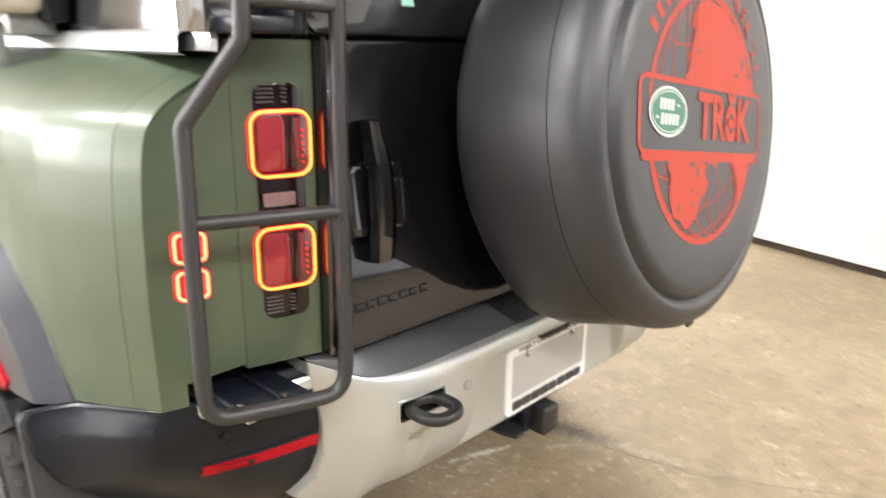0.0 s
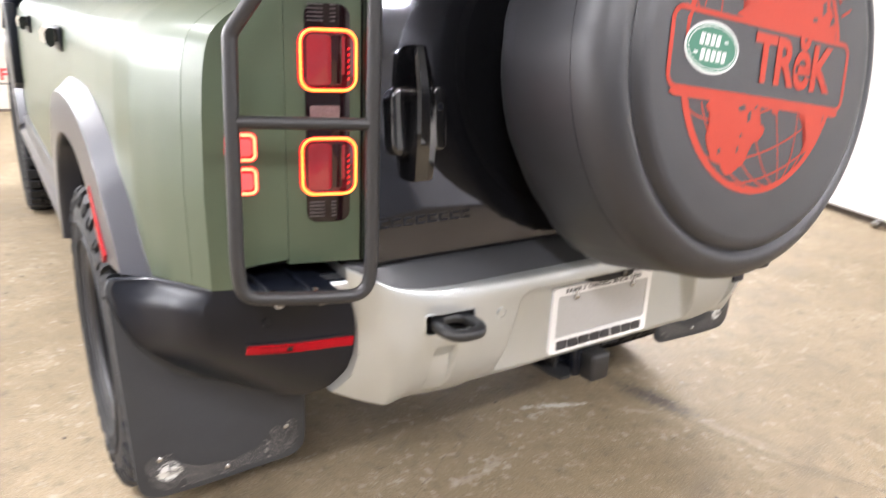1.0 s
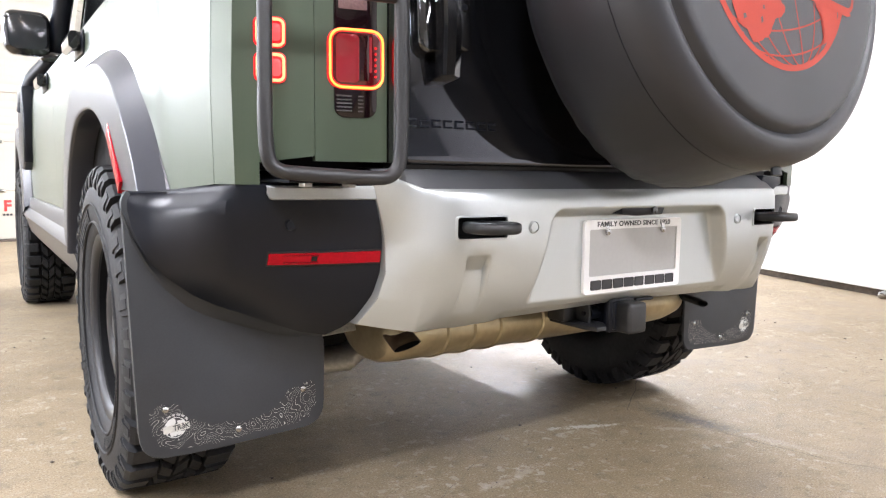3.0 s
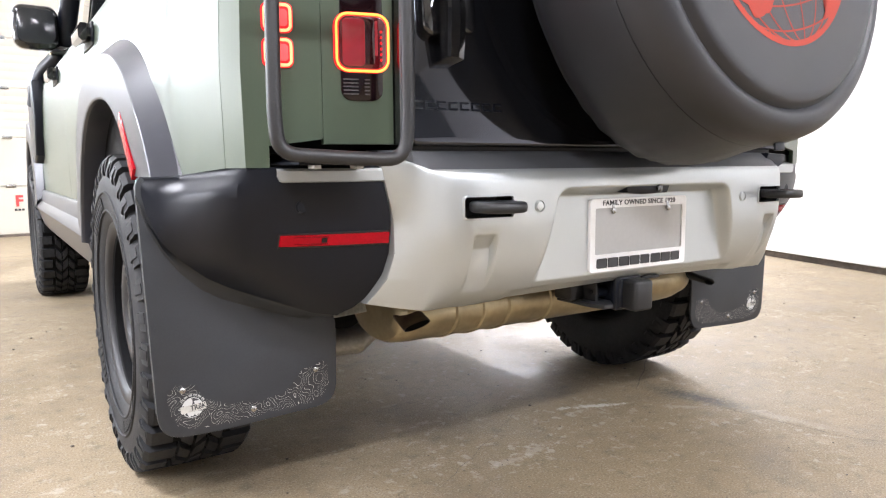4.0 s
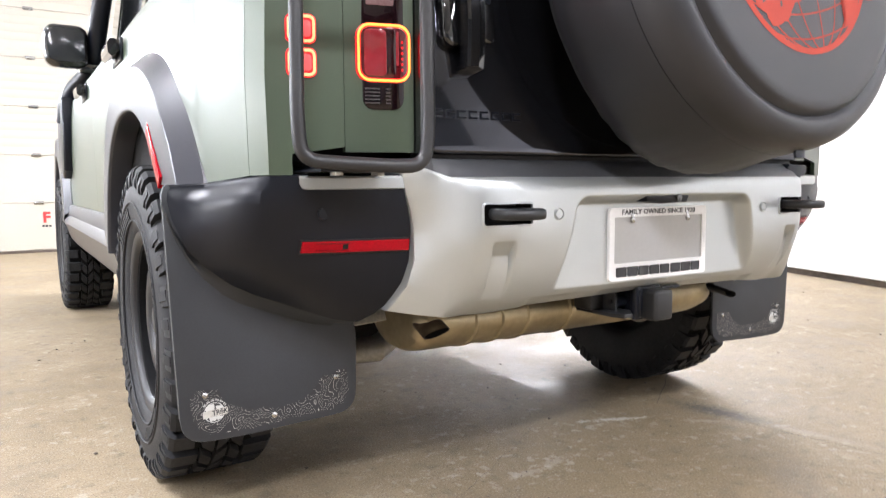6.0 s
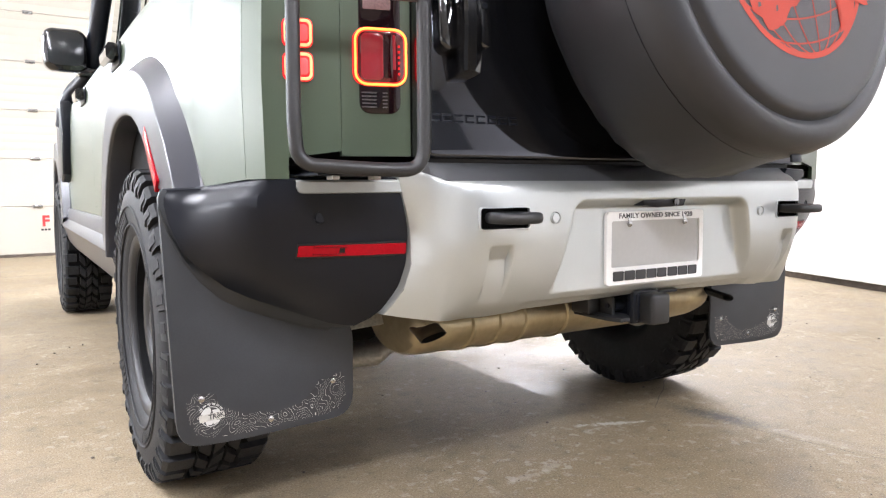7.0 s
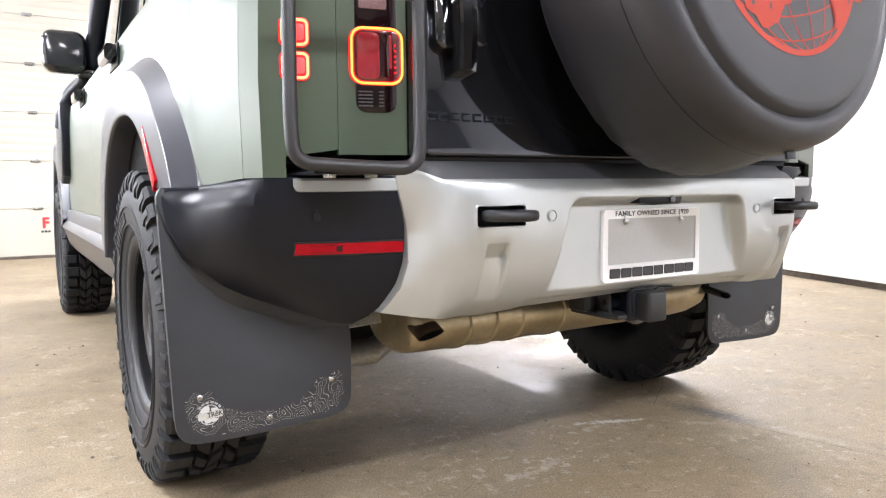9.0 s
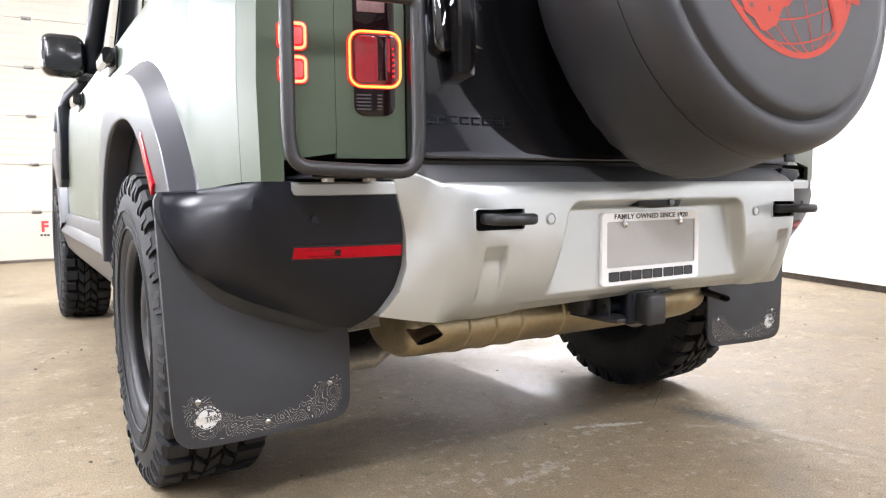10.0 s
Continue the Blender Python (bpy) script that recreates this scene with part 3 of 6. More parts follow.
# joint and cracks in the slab: thin dark lines set into the floor
def crack(name, a, b, width, wander, seed, label):
    rnd = random.Random(seed)
    a, b = Vector(a), Vector(b)
    d = (b - a)
    side = Vector((-d.y, d.x)).normalized()
    k = max(4, int(d.length / 0.03))
    off, left, right = 0.0, [], []
    for i in range(k + 1):
        off = off * 0.93 + rnd.uniform(-1, 1) * wander
        w = width * rnd.uniform(0.35, 1.2) * (0.4 + 0.6 * math.sin(math.pi * min(1, (i + 1) / (k + 2))))
        p = a + d * (i / k) + side * off
        left.append((p.x + side.x * w, p.y + side.y * w, 0.0012))
        right.append((p.x - side.x * w, p.y - side.y * w, 0.0012))
    ob = part(name, grid([left, right]), SKIRT)
    return tagged(ob, label, "floor crack", kind="structure")


crack("crack", (0.705, 0.22), (0.76, -0.06), 0.0024, 0.004, 3, "hairline crack across the concrete floor")
crack("crack", (0.76, -0.06), (1.05, -0.62), 0.0024, 0.005, 4, "hairline crack across the concrete floor")
crack("crack", (0.10, 0.58), (-0.36, 0.28), 0.0009, 0.006, 5, "faint hairline crack in the concrete floor")
crack("crack", (0.93, 0.76), (0.62, 0.52), 0.002, 0.004, 8, "short hairline crack in the concrete floor")
crack("joint", (-6.5, 5.5), (5.0, 6.9), 0.008, 0.0006, 9, "straight dark saw-cut joint in the concrete floor")
crack("joint", (-6.0, 1.4), (-1.1, 2.75), 0.003, 0.002, 11, "thin straight joint in the concrete floor")

# grit and crumbs on the slab
rnd = random.Random(4)
bm = bmesh.new()
for k in range(620):
    x, y = rnd.uniform(-1.2, 3.4), rnd.uniform(-0.9, 3.0)
    r = rnd.uniform(0.0012, 0.0026) if k % 9 else rnd.uniform(0.003, 0.0055)
    m = bmesh.ops.create_icosphere(bm, subdivisions=1, radius=r)
    for v in m["verts"]:
        v.co = Vector((v.co.x * rnd.uniform(0.8, 1.6), v.co.y * rnd.uniform(0.8, 1.6), v.co.z * 0.6)) + Vector((x, y, r * 0.5))
tagged(part("floor_grit", bm, SKIRT), "scattered dark grit and crumbs on the floor", "grit", kind="stuff")
bm = bmesh.new()
m = bmesh.ops.create_icosphere(bm, subdivisions=2, radius=0.03)
for v in m["verts"]:
    v.co *= 1 + 0.35 * noise.noise(v.co * 60)
pebble = tagged(part("crumpled_lump", bm, STEEL), "crumpled grey foil lump at the wall base", "litter")
pebble.location = (right_x(1.2) - 0.06, 1.2, 0.026)

# ---- the car ----
# x to its right, y ahead, z up. Number plate at y = 0, rear axle at AXLE_R, front axle at AXLE_F.
AXLE_R, AXLE_F, HUB_Z = 0.86, 3.882, 0.405
car = empty("off_road_car", "green four-door off-road car with black and silver trim, lamps lit", "car")

WIDTH = [(0.137, 0.850), (0.183, 0.873), (0.25, 0.903), (0.324, 0.929), (0.42, 0.941), (0.6, 0.946), (1.0, 0.948), (2.0, 0.946), (3.0, 0.944), (3.7, 0.94), (4.2, 0.925), (4.5, 0.89)]
FALL = [(0.4, 0.02), (0.6, 0.004), (0.75, 0.0), (0.95, -0.004), (1.08, 0.0), (1.16, 0.006), (1.20, 0.014), (1.222, 0.024), (1.24, 0.042), (1.255, 0.062), (1.275, 0.098), (1.295, 0.136), (1.315, 0.168), (1.34, 0.176)]


def half(y, z):
    """Half width of the painted body at y and z."""
    w = table(WIDTH, y) - table(FALL, z)
    return max(w, 0.70)


def rear_y(x):
    """The rear corner panels sweep forward towards the sides."""
    return 0.070 + (abs(x) - 0.585) * 0.2528


# outlines of the arch trim about a wheel: (offset ahead of the axle, height)
def arch_outer(a):
    c, s_ = math.cos(a), math.sin(a)
    return 0.60 * math.copysign(abs(c) ** 0.72, c), 0.405 + 0.672 * max(s_, 0) ** 0.72


def arch_inner(a):
    c, s_ = math.cos(a), math.sin(a)
    return 0.475 * math.copysign(abs(c) ** 0.85, c), 0.405 + 0.535 * max(s_, 0) ** 0.85


def arch_z(y, axle):
    """Lower edge of the painted side over a wheel."""
    d = abs(y - axle) / 0.575
    if d >= 1:
        return None
    return 0.405 + 0.648 * (1 - d ** (2 / 0.72)) ** 0.36


def low_edge(y, base):
    z = base
    for ax in (AXLE_R, AXLE_F):
        q = arch_z(y, ax)
        if q is not None:
            z = max(z, q)
    return z


def side_panel(name, s, ya, yb, base, top, parent, nu=40, nv=18, material=GREEN, label="", proud=0.0):
    """A painted side panel between two edges ya(z), yb(z), with turned-in borders."""
    rows = []
    for i in range(nu + 1):
        u = i / nu
        row = []
        for j in range(nv + 1):
            v = j / nv
            y = lerp(ya(1.0), yb(1.0), u)
            for _ in range(3):
                lo = low_edge(y, base(y) if callable(base) else base)
                z = lerp(lo, top, v)
                y = lerp(ya(z), yb(z), u)
            row.append((s * (half(y, z) + proud), y, z))
        row.insert(0, (row[0][0] - s * 0.012, row[0][1], row[0][2] + 0.002))
        row.append((row[-1][0] - s * 0.012, row[-1][1], row[-1][2] - 0.001))
        rows.append(row)
    rows = [[(p[0] - s * 0.012, p[1], p[2]) for p in rows[0]]] + rows + [[(p[0] - s * 0.012, p[1], p[2]) for p in rows[-1]]]
    return part(name, grid(rows), material, parent, label, angle=50)


def door_rear_edge(z):
    return table([(0.65, 1.40), (0.9, 1.31), (1.0, 1.19), (1.1, 0.98), (1.2, 0.82), (1.25, 0.77), (1.34, 0.70)], z)


for s in (-1, 1):
    side_panel("rear_corner_side", s, lambda z: 0.139, lambda z: 0.1834, 0.774, 1.314, car, nu=4, nv=40)
    side_panel("rear_quarter", s, lambda z: 0.1845, lambda z: door_rear_edge(z) - 0.0015, lambda y: table([(0.18, 0.774), (0.324, 0.759)], y), 1.314, car, nu=60, nv=40)
    door = side_panel("rear_door", s, lambda z: door_rear_edge(z), lambda z: 1.9875, 0.655, 1.314, car, nu=50, nv=36)
    door2 = side_panel("front_door", s, lambda z: 1.989, lambda z: 2.9875, 0.655, 1.314, car, nu=30, nv=36)
    side_panel("front_wing", s, lambda z: 2.989, lambda z: 4.52, 0.655, 1.20, car, nu=70, nv=30)
    # handles
    for d, hy in ((door, 1.16), (door2, 2.22)):
        bm = bmesh.new()
        x = s * half(hy, 1.15)
        rbox(bm, (min(x, x + s * 0.008), hy - 0.01, 1.12), (max(x, x + s * 0.008), hy + 0.19, 1.185), 0.003)
        part("handle_recess", bm, BLACK_PLASTIC, d)
        bm = bmesh.new()
        # squared grip on two short feet, open behind
        prof = [(0.018, 1.137), (0.030, 1.131), (0.040, 1.140), (0.041, 1.168), (0.033, 1.181), (0.018, 1.181)]
        vs = add_grid(bm, [[(x + s * d0, yy, z0) for d0, z0 in prof] for yy in (hy + 0.004, hy + 0.16)], loop=True)
        bm.faces.new(vs[0])
        bm.faces.new(vs[-1][::-1])
        for fy in (hy + 0.006, hy + 0.142):
            rbox(bm, (min(x, x + s * 0.022), fy, 1.146), (max(x, x + s * 0.022), fy + 0.016, 1.180), 0.002)
        part("handle", bm, GLOSS_BLACK, d, "gloss black door handle")

# rear corner panels: outer skin and lamp strip, parted by a thin seam
for s in (-1, 1):
    rows = []
    zs = [0.774 + (1.335 - 0.774) * k / 44 for k in range(45)]
    for z in zs:
        xo = half(0.139, z)
        inner = 0.7195 if z > 0.817 else 0.812
        rows.append([(s * lerp(xo, inner, u / 10), rear_y(lerp(xo, inner, u / 10)) - 0.0, z) for u in range(11)])
    rows = [[(p[0], p[1] + 0.012, p[2]) for p in rows[0]]] + rows + [[(p[0], p[1] + 0.012, p[2]) for p in rows[-1]]]
    rows = [r + [(r[-1][0], r[-1][1] + 0.012, r[-1][2])] for r in rows]
    corner_panel = part("rear_corner_panel", grid(rows), GREEN, car, angle=50)
    rows = []
    for k in range(12):
        z = lerp(0.816, 1.335, k / 11)
        rows.append([(s * x, rear_y(x), z) for x in (0.7185, 0.70, 0.66, 0.62, 0.60, 0.592)])
    rows = [[(p[0], p[1] + 0.012, p[2]) for p in rows[0]]] + rows + [[(p[0], p[1] + 0.012, p[2]) for p in rows[-1]]]
    rows = [[(r[0][0], r[0][1] + 0.012, r[0][2])] + r + [(r[-1][0] - s * 0.004, r[-1][1] + 0.05, r[-1][2])] for r in rows]
    part("lamp_strip_panel", grid(rows), GREEN, car, angle=50)

# dark inner shell: closes the seams, the arches and the underside
bm = bmesh.new()
rows = []
for y in [0.155, 0.2, 0.26, 0.34, 0.45, 0.6, 1.0, 2.0, 3.0, 3.8, 4.2, 4.45]:
    w = table(WIDTH, y) - 0.022
    rows.append([(-w, y, 0.80), (-w, y, 1.18), (-w + 0.17, y, 1.30), (w - 0.17, y, 1.30), (w, y, 1.18), (w, y, 0.80)])
add_grid(bm, rows, loop=True)
for r in (rows[0], rows[-1]):
    bm.faces.new([bm.verts.new(p) for p in r])
part("inner_shell", bm, DARK, car)
bm = bmesh.new()
rbox(bm, (-0.58, 0.12, 0.50), (0.58, 4.3, 0.80), 0.03)
rbox(bm, (-0.86, 1.45, 0.42), (0.86, 3.3, 0.80), 0.03)
part("underbody", bm, DARK, car)
# unseen boxes added to keep light off the floor under the car
bm = bmesh.new()
rbox(bm, (-0.54, 0.72, 0.27), (0.10, 1.35, 0.51), 0.04, 3)
rbox(bm, (-0.66, 0.86, 0.33), (0.30, 1.10, 0.45), 0.03, 3)
part("floor_shade_block", bm, DARK, car, "hidden black block that shades the floor under the car")
# wheel housings
for s in (-1, 1):
    for ax in (AXLE_R, AXLE_F):
        rows = []
        for k in range(25):
            a = math.pi * k / 24
            o, z = arch_inner(a)
            o, z = o * 1.03, z + 0.012
            rows.append([(s * 0.955, ax + o, z), (s * 0.75, ax + o, z + 0.01), (s * 0.56, ax + o, z)])
        bm = thick(grid(rows), 0.01)
        part("wheel_housing", bm, DARK, car)

# arch trims
ARCH = [(0.0, 0.0, -0.008), (0.02, 0.0, 0.003), (0.13, 0.020, 0.0), (0.25, 0.0385, 0.0), (0.27, 0.040, 0.0), (0.6, 0.0415, 0.0), (0.95, 0.043, 0.0), (0.985, 0.041, 0.0), (1.0, 0.034, 0.0), (1.02, -0.02, 0.0)]
for s in (-1, 1):
    for ax, a0, a1, b1 in ((AXLE_R, 12, 156, 142), (AXLE_F, 12, 168, 168)):
        rows = []
        for k in range(61):
            a = radians(lerp(a0, a1, k / 60))
            oo, oz = arch_outer(a)
            io, iz = arch_inner(radians(lerp(a0, b1, k / 60)))
            row = []
            for f, d, e in ARCH:
                y, z = ax + lerp(oo, io, f), lerp(oz, iz, f)
                w = table(WIDTH, max(y, 0.3))
                row.append((s * (max(w, 0.925) + d + e), y, z))
            rows.append(row)
        trim_ob = part("arch_trim", grid(rows), GREY_PLASTIC, car, "grey plastic wheel arch trim", angle=12)
        # red marker reflector behind the rear wheel, amber in front left plain
        if ax == AXLE_R:
            a, b = Vector((0.551, 0.881)), Vector((0.430, 0.763))
            d = (b - a).normalized()
            nrm = Vector((-d.y, d.x)) * 0.016
            bm = bmesh.new()
            out = [a + nrm, b + nrm, b - nrm, a - nrm]
            x0, x1 = s * 0.970, s * 0.9885
            slab(bm, [tuple(p) for p in out], x0, x1, "x", 0.002)
            part("side_marker", bm, REFLECTOR, trim_ob, "red side marker reflector")

# sill trims
for s in (-1, 1):
    rows = []
    for y in (1.30, 1.34, 1.6, 2.4, 3.2, 3.42, 3.46):
        e = 0.03 if y in (1.30, 3.46) else 0.0
        rows.append([(s * (x - e), y, z) for x, z in ((0.90, 0.66), (0.951, 0.657), (0.957, 0.645), (0.962, 0.60), (0.978, 0.575), (0.982, 0.56), (0.97, 0.54), (0.95, 0.47), (0.92, 0.43), (0.86, 0.425))])
    part("sill_trim", grid(rows), GREY_PLASTIC, car, "grey plastic sill trim", angle=25)

# tailgate
tailgate = part("tailgate", slab(bmesh.new(), round_rect(0, 1.0765, 1.158, 0.525, 0.02), 0.042, 0.10, "y", 0.006), GATE, car, "glossy dark tailgate")
for s in (-1, 1):
    bm = bmesh.new()
    rbox(bm, (min(s * 0.581, s * 0.590), 0.05, 0.815), (max(s * 0.581, s * 0.590), 0.2, 1.34), 0)
    part("jamb", bm, GLOSS_BLACK, car)
part("rear_window", slab(bmesh.new(), round_rect(0, 1.58, 1.158, 0.462, 0.03), 0.050, 0.058, "y", 0.003), GLASS, tailgate, "dark tinted rear window")
bm = bmesh.new()
slab(bm, round_rect(0, 1.58, 1.158, 0.466, 0.03), 0.060, 0.1, "y", 0.003)
part("window_surround", bm, GLOSS_BLACK, tailgate)
# green hanging tag behind the rear glass
bm = bmesh.new()
slab(bm, [(-0.368, 1.40), (-0.338, 1.40), (-0.345, 1.46), (-0.365, 1.46)], 0.0475, 0.0495, "y")
part("window_sticker", bm, mat("pale_green_sticker", (0.25, 0.5, 0.42), 0.5, grain=0.05), tailgate, "pale green sticker")
# model script: eight plain low brackets
for k in range(8):
    x0 = -0.567 + k * 0.0262
    bm = rbox(bmesh.new(), (x0, 0.0402, 0.8805), (x0 + 0.0205, 0.0425, 0.8842), 0.0004, 1)
    rbox(bm, (x0, 0.0402, 0.8928), (x0 + 0.0205, 0.0425, 0.8965), 0.0004, 1)
    rbox(bm, (x0, 0.0402, 0.8843), (x0 + 0.0045, 0.0425, 0.8927), 0.0004, 1)
    part("script_bar", bm, BLACK_PLASTIC, tailgate)
# tailgate handle
handle = part("tailgate_handle", slab(bmesh.new(), round_rect(-0.508, 1.075, 0.075, 0.125, 0.022), 0.018, 0.044, "y", 0.008, 3), GLOSS_BLACK, tailgate, "gloss black tailgate handle")
rows = []
for z, w, y in ((0.966, 0.017, 0.012), (0.969, 0.021, -0.006), (1.0, 0.022, -0.012), (1.05, 0.0225, -0.02), (1.12, 0.021, -0.022), (1.17, 0.018, -0.012), (1.205, 0.015, -0.004), (1.209, 0.012, 0.008)):
    rows.append([(-0.492 + dx * w, y + dy, z) for dx, dy in ((-1, 0.03), (-1, 0.004), (-0.75, 0.0), (0.1, 0.0), (1.0, 0.012), (1.0, 0.03))])
bm = bmesh.new()
vs = add_grid(bm, rows, loop=True)
bm.faces.new(vs[0])
bm.faces.new(vs[-1][::-1])
part("grip", bm, GLOSS_BLACK, handle, angle=25)
bm = slab(bmesh.new(), round_rect(-0.452, 1.078, 0.032, 0.115, 0.014), 0.006, 0.044, "y", 0.006, 3)
part("lock_cover", bm, GLOSS_BLACK, handle)
bm = bmesh.new()
disc_y(bm, -0.452, 0.006, 1.10, 0.0065, 0.003)
part("key_cap", bm, BLACK_PLASTIC, handle)

# the gate leans forward a little towards its top
tailgate.matrix_basis = Matrix.Translation((0, 0.042, 0.88)) @ Matrix.Rotation(radians(-6.2), 4, "X") @ Matrix.Translation((0, -0.042, -0.88))

# greenhouse: pillars, side glass, roof
bm = bmesh.new()
def glass_x(z):
    return 0.757 - (z - 1.32) * 0.10
for s in (-1, 1):
    for nm, y0, y1, m in (("rear_pillar", 0.075, 0.165, REAR_TINT), ("side_window", 0.17, 0.535, REAR_TINT), ("pillar", 0.54, 0.66, GLOSS_BLACK), ("side_window", 0.665, 1.93, GLASS), ("pillar", 1.935, 2.03, GLOSS_BLACK), ("side_window", 2.035, 2.86, GLASS), ("windscreen_pillar", 2.865, 3.11, GLOSS_BLACK)):
        rows = []
        for k in range(5):
            z = lerp(1.318, 1.84, k / 4)
            rake = 0.5 * (z - 1.318) if nm == "windscreen_pillar" else 0.0
            rake1 = 0.42 * (z - 1.318) if y1 > 2.8 and m is GLASS else rake
            lean = 0.06 * (z - 1.318) if y0 < 0.1 else 0
            rows.append([(s * (glass_x(z) + 0.004 * (m is not GLASS)), lerp(y0 + lean - rake, y1 - rake1, u / 4), z) for u in range(5)])
        part(nm, thick(grid(rows), 0.012), m, car)
    # shoulder finisher below the glass: bright light on it put into its silver colour
    rows = []
    for y in (0.141, 0.16, 0.18, 0.6, 1.2, 1.985, 2.6, 2.98):
        w = 0.772
        rows.append([(s * x, y, z) for x, z in ((w - 0.03, 1.345), (w - 0.012, 1.347), (w - 0.002, 1.343), (w + 0.002, 1.336), (w + 0.003, 1.316), (w - 0.01, 1.311))])
    part("shoulder_band", grid(rows), SILVER, car, "shoulder band below the side glass, silver for the light on it", angle=30)
    bm = bmesh.new()
    rbox(bm, (min(s * 0.59, s * 0.765), 0.078, 1.342), (max(s * 0.59, s * 0.765), 0.16, 1.86), 0.004)
    part("rear_pillar_face", bm, REAR_TINT, car)
rows = []
for y, dz in ((0.10, -0.05), (0.13, -0.012), (0.25, 0.0), (1.2, 0.015), (2.0, 0.01), (2.55, -0.03), (2.68, -0.075)):
    rows.append([(x, y, 1.90 + dz + h) for x, h in ((-0.715, -0.07), (-0.70, -0.02), (-0.66, 0.015), (-0.3, 0.04), (0.3, 0.04), (0.66, 0.015), (0.70, -0.02), (0.715, -0.07))])
part("roof", thick(grid(rows), 0.04), GLOSS_BLACK, car, "black roof")
rows = []
for k in range(6):
    z = lerp(1.26, 1.85, k / 5)
    y = 3.10 - (z - 1.26) * 0.62
    rows.append([(x * (0.74 - 0.05 * (z - 1.26)), y - 0.12 * x * x, z) for x in (-1, -0.6, -0.2, 0.2, 0.6, 1)])
part("windscreen", thick(grid(rows), 0.008), GLASS, car)
bm = bmesh.new()
rbox(bm, (-0.70, 0.12, 1.30), (0.70, 2.9, 1.345), 0.01)
rbox(bm, (-0.62, 1.2, 1.345), (-0.12, 1.45, 1.66), 0.06)
rbox(bm, (0.12, 1.2, 1.345), (0.62, 1.45, 1.66), 0.06)
rbox(bm, (-0.62, 2.0, 1.345), (-0.12, 2.25, 1.66), 0.06)
rbox(bm, (0.12, 2.0, 1.345), (0.62, 2.25, 1.66), 0.06)
part("cabin_trim", bm, DARK, car)
# bonnet and nose
rows = []
for y, z in ((3.0, 1.255), (3.3, 1.25), (3.8, 1.235), (4.3, 1.20), (4.48, 1.16), (4.53, 1.10)):
    rows.append([(x, y, z + h) for x, h in ((-0.88, -0.075), (-0.83, -0.035), (-0.74, 0.0), (-0.3, 0.022), (0.3, 0.022), (0.74, 0.0), (0.83, -0.035), (0.88, -0.075))])
part("bonnet", thick(grid(rows), 0.03), GREEN, car)
bm = bmesh.new()
slab(bm, round_rect(0, 0.98, 1.66, 0.30, 0.06), 4.50, 4.56, "y", 0.02, 3)
part("grille_panel", bm, BLACK_PLASTIC, car)
for s in (-1, 1):
    bm = bmesh.new()
    slab(bm, round_rect(s * 0.69, 0.99, 0.24, 0.2, 0.07), 4.555, 4.585, "y", 0.012, 3)
    lampf = part("headlight", bm, GLASS, car, "square headlight with a round lens")
    bm = bmesh.new()
    lathe(bm, [(0.584, 0.0), (0.59, 0.05), (0.585, 0.07)], (s * 0.69, 4.0, 0.99), "y", 24)
    part("lens", bm, STEEL, lampf)
bm = bmesh.new()
slab(bm, [(-0.93, 4.0 + 0.28), (-0.86, 4.56), (-0.6, 4.68), (0.6, 4.68), (0.86, 4.56), (0.93, 4.28)], 0.45, 0.83, "z", 0.04, 3)
part("front_bumper", bm, GREY_PLASTIC, car, "grey front bumper")

# ---- rear lamps ----
def ring_bm(bm, cx, cz, w, h, r, y0, t, y_of, seg=8):
    """A rounded-square tube that follows the panel."""
    pts = round_rect(cx, cz, w, h, r, 6)
    path = [Vector((x, y_of(x) + y0, z)) for x, z in pts]
    k = len(path)
    rings = []
    for i, p in enumerate(path):
        d = (path[(i + 1) % k] - path[i - 1]).normalized()
        side = Vector((0, 1, 0))
        side = (side - d * side.dot(d)).normalized()
        up = d.cross(side)
        rings.append([bm.verts.new(p + (side * math.cos(2 * math.pi * j / seg) + up * math.sin(2 * math.pi * j / seg)) * t) for j in range(seg)])
    for i in range(k):
        a, b = rings[i], rings[(i + 1) % k]
        for j in range(seg):
            bm.faces.new((a[j], a[(j + 1) % seg], b[(j + 1) % seg], b[j]))
    return bm


def plate_on(bm, outline, y_of, a, b, bevel=0.0):
    """A thin plate with the given outline that lies along the slanting panel."""
    lo = [bm.verts.new((x, y_of(x) + a, z)) for x, z in outline]
    hi = [bm.verts.new((x, y_of(x) + b, z)) for x, z in outline]
    k = len(outline)
    fs = [bm.faces.new(lo), bm.faces.new(hi[::-1])]
    for i in range(k):
        fs.append(bm.faces.new((lo[i], lo[(i + 1) % k], hi[(i + 1) % k], hi[i])))
    bmesh.ops.recalc_face_normals(bm, faces=fs)
    if bevel:
        bmesh.ops.bevel(bm, geom=list({e for f in fs[:2] for e in f.edges}), offset=bevel, segments=2, affect="EDGES", profile=0.5)
    return bm


